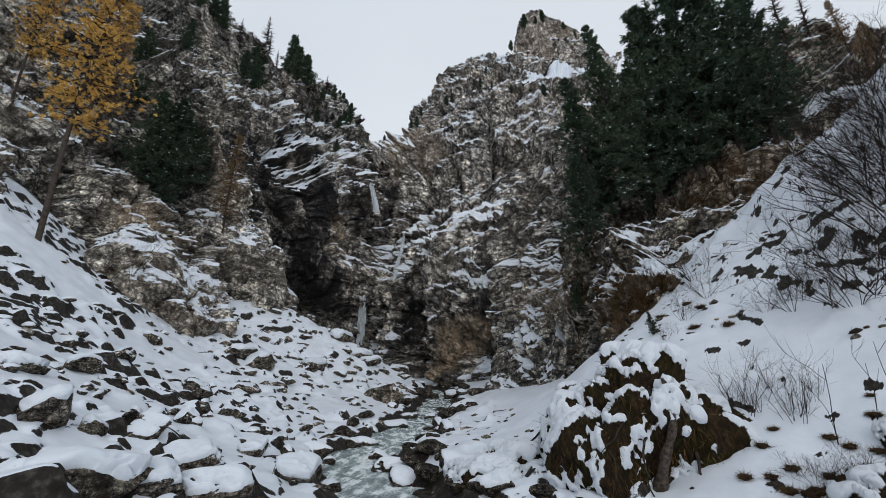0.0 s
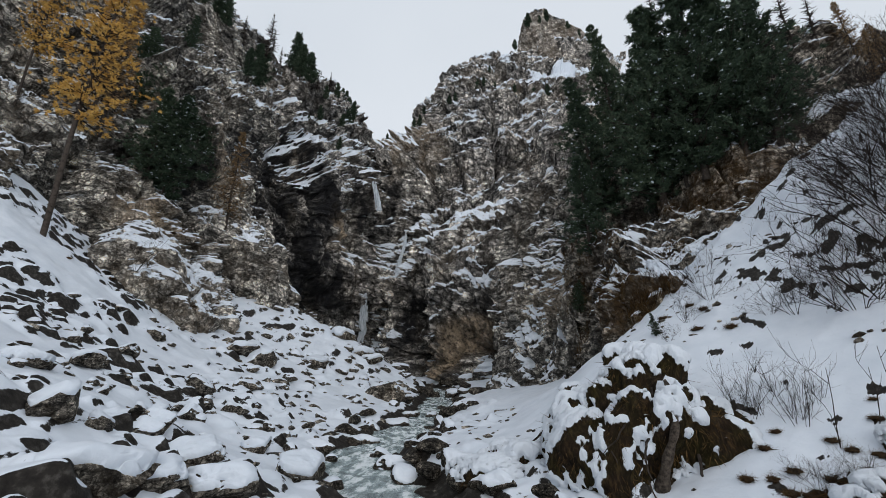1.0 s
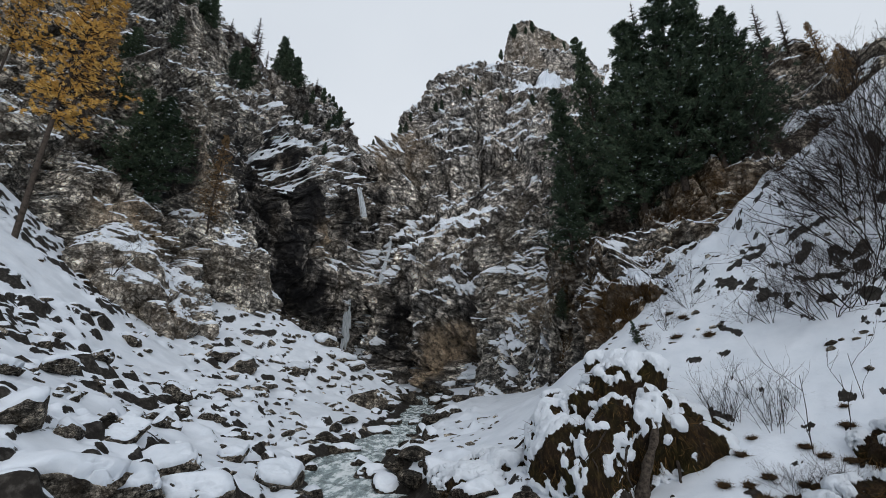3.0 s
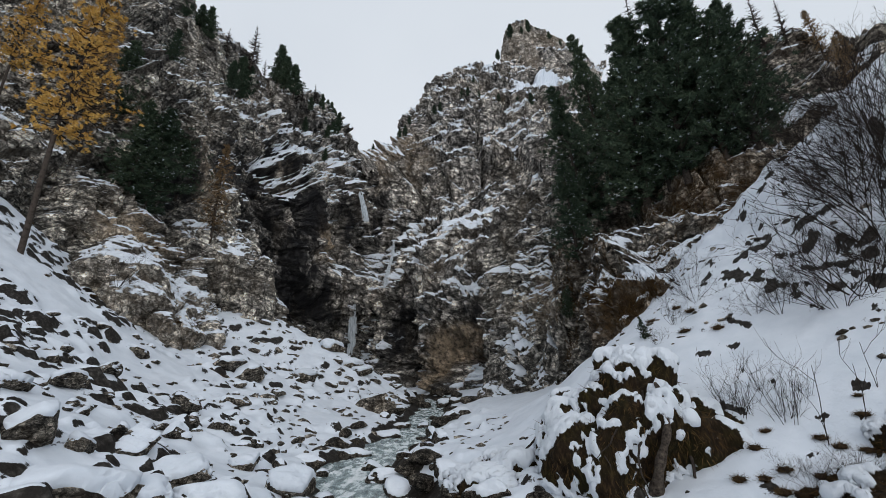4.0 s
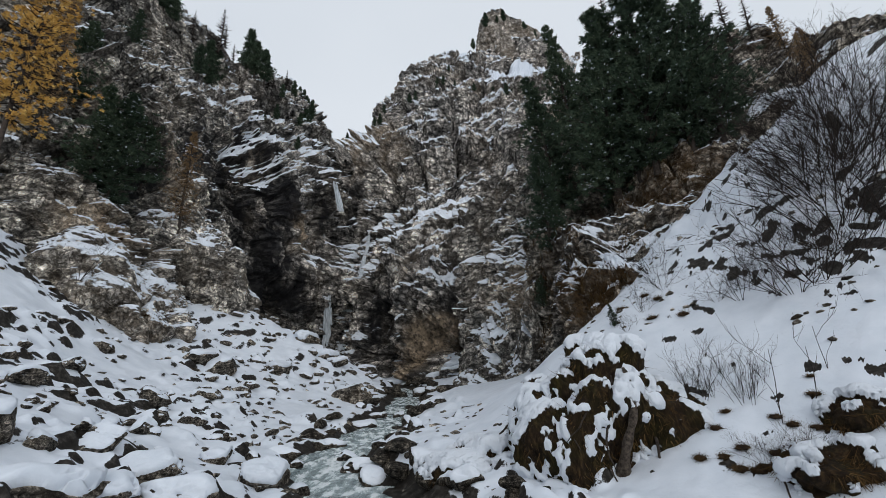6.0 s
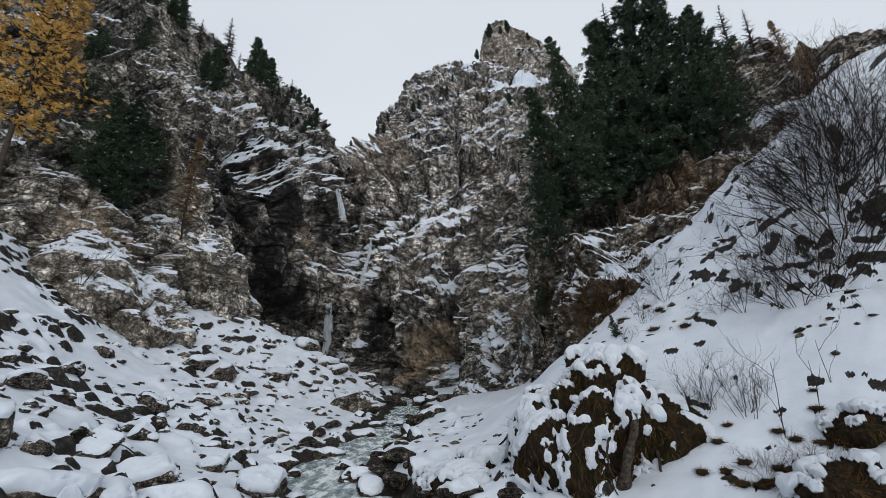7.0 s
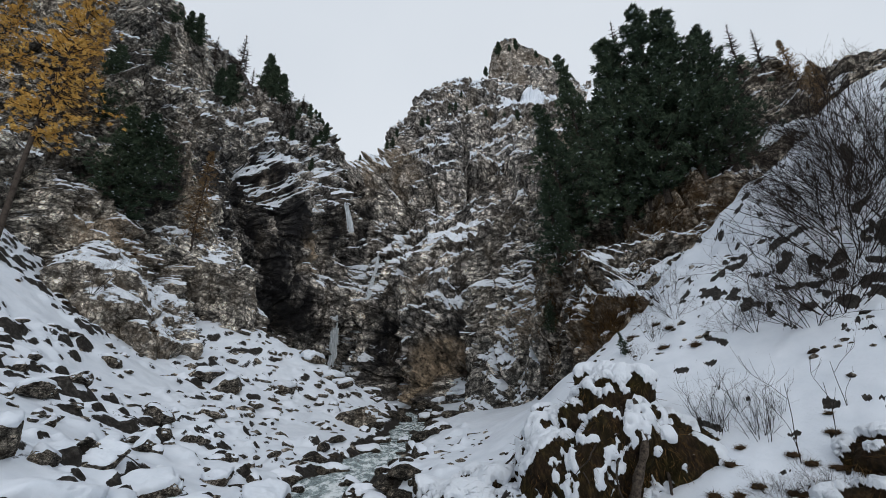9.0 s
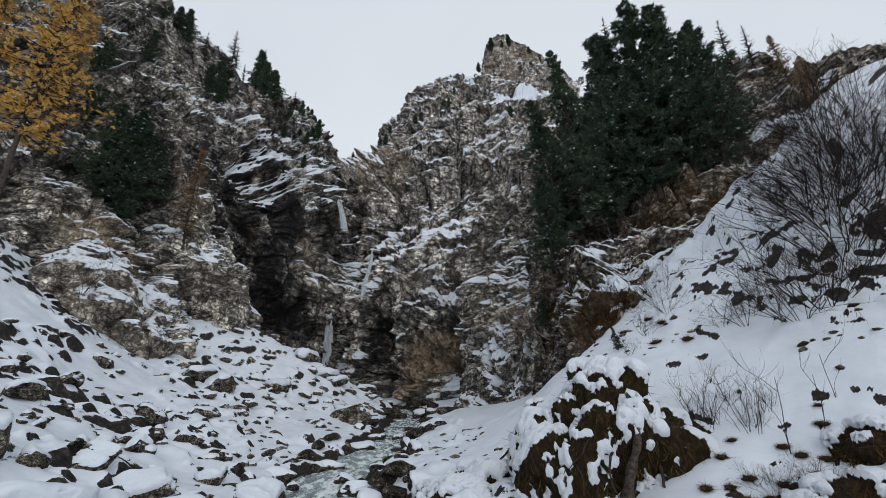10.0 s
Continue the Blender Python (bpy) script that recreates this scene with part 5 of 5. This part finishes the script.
# ---- tussocks of dry grass on the snow slope ----
def tussock(seed):
    rng = np.random.default_rng(seed)
    v, f = ICO[3]
    p = v * np.array([0.32, 0.26, 0.18]) * (1 + 0.7 * fbm(v * 2.3 + seed, 3, seed))[:, None]
    top = new("grass_tussock", tri_mesh("grass_tussock", p, f, SOIL, True))
    at = p[rng.integers(len(p), size=420)]
    way = unit(at * np.array([1.2, 1.2, 0.5]) + rng.normal(size=at.shape) * 0.25 + np.array([0, 0, 0.12]))
    v, f = blades(at, way, rng.uniform(0.12, 0.42, len(at)), np.full(len(at), 0.016), rng)
    tagged(part("grass", tri_mesh("grass", v, f, GRASS), None, top, "dry brown grass blades"), kind="stuff")
    return top


SOIL = simple_material("dark_soil", [(0.3, (0.012, 0.009, 0.007)), (0.7, (0.06, 0.04, 0.025))], 6, 0.95, 0.05)
tussocks = [tussock(70 + k) for k in range(3)]
SNOW_TUSSOCKS = [  # base, breadth
    ((5.04, 6.24, 1.20), 0.5), ((5.07, 6.01, 1.12), 0.5), ((5.62, 6.14, 1.48), 0.5), ((5.84, 6.38, 1.73), 0.35),
    ((4.55, 7.16, 1.28), 0.45), ((4.74, 6.83, 1.27), 0.45), ((4.42, 6.66, 1.06), 0.5), ((4.10, 6.96, 0.96), 0.45),
    ((3.94, 6.41, 0.71), 0.6), ((4.39, 6.17, 0.85), 0.5), ((4.15, 6.23, 0.74), 0.5), ((5.22, 5.77, 1.08), 0.5),
    ((4.94, 5.66, 0.92), 0.6), ((4.65, 5.54, 0.76), 0.7), ((4.40, 5.73, 0.67), 0.6), ((4.59, 5.83, 0.80), 0.5),
    ((4.30, 5.77, 0.63), 0.6), ((4.15, 5.92, 0.64), 0.6), ((5.77, 10.20, 3.22), 0.7), ((6.19, 9.61, 3.19), 0.7),
    ((6.29, 11.27, 4.10), 0.7), ((7.28, 13.73, 4.99), 0.7), ((6.32, 10.73, 3.85), 0.7), ((5.75, 11.63, 3.72), 0.7)]
HILL_TUSSOCKS = [
    ((6.83, 14.34, 4.94), 0.9), ((6.63, 15.10, 5.32), 0.9), ((6.55, 16.06, 4.91), 0.9), ((6.02, 16.98, 4.88), 0.9),
    ((6.45, 16.00, 5.97), 0.9), ((6.22, 16.56, 4.16), 0.9), ((12.90, 18.67, 10.17), 0.9), ((12.69, 16.61, 9.49), 0.9),
    ((12.42, 19.22, 10.13), 0.9), ((12.13, 14.22, 9.49), 0.9), ((11.87, 12.92, 9.19), 0.9), ((13.50, 18.53, 10.96), 0.9),
    ((10.99, 20.19, 9.95), 0.9), ((10.18, 17.95, 8.51), 0.9), ((12.26, 15.07, 9.24), 0.9), ((-21.61, 24.66, 9.64), 0.9),
    ((-15.36, 17.16, 6.75), 0.6), ((-23.24, 23.99, 10.98), 0.6), ((-15.70, 20.14, 6.80), 0.8), ((-13.31, 23.28, 6.20), 0.7),
    ((-13.66, 26.26, 6.78), 0.7), ((-18.84, 29.78, 13.00), 0.7), ((-19.15, 32.51, 13.56), 0.9), ((-18.86, 28.71, 12.17), 0.9)]
seen = set()
for k, (base, s) in enumerate(SNOW_TUSSOCKS + HILL_TUSSOCKS):
    m = place(base[0], base[1], settle(*base), (0.5 * s, 0.5 * s, 0.4 * s), k * 77)
    ob = put_copy(tussocks[k % 3], m, seen)
    tagged(ob, "brown tussock of dry grass poking through snow", "grass tussock", "dry grass tussocks")

STREAM_STONES = [((-1.23, 11.32, 0.11), 0.34, 41), ((-0.63, 11.10, 0.34), 0.36, 42), ((-0.76, 10.31, 0.04), 0.4, 43), ((-1.73, 12.82, 0.17), 0.3, 44), ((-0.24, 11.04, 0.54), 0.36, 45), ((0.10, 14.60, 0.69), 0.45, 46), ((-2.52, 14.97, 0.26), 0.4, 47),
                 ((0.40, 21.07, 0.95), 0.55, 48), ((-0.62, 21.81, 0.68), 0.5, 49), ((1.26, 22.83, 1.14), 0.6, 50), ((-0.27, 9.90, 0.23), 0.35, 51), ((0.18, 9.83, 0.44), 0.4, 52), ((-3.39, 12.99, 0.31), 0.35, 53), ((-3.23, 15.29, 0.56), 0.45, 54),
                 ((-2.78, 17.56, 0.49), 0.5, 55), ((-2.11, 18.95, 0.50), 0.55, 56), ((2.33, 29.18, 1.82), 0.8, 57), ((0.62, 32.19, 1.64), 0.7, 58), ((0.56, 8.75, 0.26), 0.4, 59), ((1.29, 9.56, 0.68), 0.35, 60), ((0.89, 8.12, 0.33), 0.35, 61)]
for (x, y, z), s, seed in STREAM_STONES:
    capped = seed % 3 != 0
    ob = boulder(seed, 4, WET_ROCK, 0.12, (1.2, 0.9, 0.55), cap=capped, low=0.42)
    ob.matrix_world = place(x, y, z + 0.1 * s, s, seed * 61 % 360)
    tagged(ob, "dark wet boulder with a snow cap beside the stream" if capped else "bare dark wet boulder in the stream", "boulder", "boulders along the stream")


# ---- small dark stones of the scree, past counting ----
def scree_stones(n, seed, where, size):
    rng = np.random.default_rng(seed)
    v0, f0 = ICO[1]
    x, y = where(rng, n)
    n = len(x)
    z = ground_height(x, y)
    vs, fs = [], []
    for k in range(n):
        planes = unit(rng.normal(size=(6, 3)))
        r = np.minimum((rng.uniform(0.45, 0.9, 6) / np.clip(v0 @ planes.T, 0.05, None)).min(1), 1.1)
        a = rng.uniform(0, 2 * np.pi)
        turn = np.array([[np.cos(a), -np.sin(a), 0], [np.sin(a), np.cos(a), 0], [0, 0, 1]])
        s = size * (0.6 + 0.05 * y[k]) * rng.lognormal(0, 0.35)
        vs.append((v0 * r[:, None] * np.array([1.3, 0.9, 0.6])) @ turn.T * s + np.array([x[k], y[k], z[k] - 0.22 * s]))
        fs.append(f0 + k * len(v0))
    return tri_mesh("scree", np.concatenate(vs), np.concatenate(fs), STONE, False)


def left_scree(rng, n):
    y = 6 + 44 * rng.random(n) ** 1.4
    x = stream_at(y)[0] - 1.2 - (3 + 0.40 * y) * rng.random(n)
    return x, y


def right_scree(rng, n):
    y = 6.5 + 12 * rng.random(6 * n) ** 1.3
    s = np.where(rng.random(6 * n) < 0.35, rng.uniform(1.0, 4.0, 6 * n), rng.uniform(6.5, 11.5, 6 * n))
    x = stream_at(y)[0] + s
    clump = fbm(np.stack([x / 1.3, y / 1.3, 0 * x], 1), 2, 27)
    ok = np.where(clump > np.where(s < 5, -0.2, 0.06 - 0.07 * (s - 6.5)))[0][:n]
    return x[ok], y[ok]


tagged(new("scree", scree_stones(300, 3, left_scree, 0.12)), "small dark stones poking through the snow", "scree", kind="stuff")
tagged(new("bank_stones", scree_stones(260, 4, right_scree, 0.07)), "small dark stones on the snowy bank", "scree", kind="stuff")


# ---- dry grass and scrub on the hillside below the pines ----
def hillside_grass(cliff_ob, n, seed):
    me = cliff_ob.data
    co = np.empty(len(me.vertices) * 3, np.float32)
    me.vertices.foreach_get("co", co)
    co = co.reshape(-1, 3).astype(float)
    sn = np.empty(len(me.vertices), np.float32)
    me.attributes["snow"].data.foreach_get("value", sn)
    patch = fbm(co / 2.5, 3, 61)
    ok = np.where((sn < 0.46) & (co[:, 0] > 5.5) & (co[:, 0] < 19) & (co[:, 1] < 24) & (co[:, 2] < 15) & (patch > -0.12))[0]
    rng = np.random.default_rng(seed)
    at = co[ok[rng.integers(len(ok), size=n)]] + rng.normal(size=(n, 3)) * 0.06
    way = unit(np.array([-0.25, -0.45, 0.55]) + rng.normal(size=(n, 3)) * 0.4)
    v, f = blades(at, way, rng.uniform(0.12, 0.45, n), np.full(n, 0.022), rng)
    return tri_mesh("hillside_grass", v, f, GRASS)


tagged(new("hillside_grass", hillside_grass(cliff_right, 16000, 8)), "dry brown grass and scrub on the rocky hillside", "grass", kind="stuff")
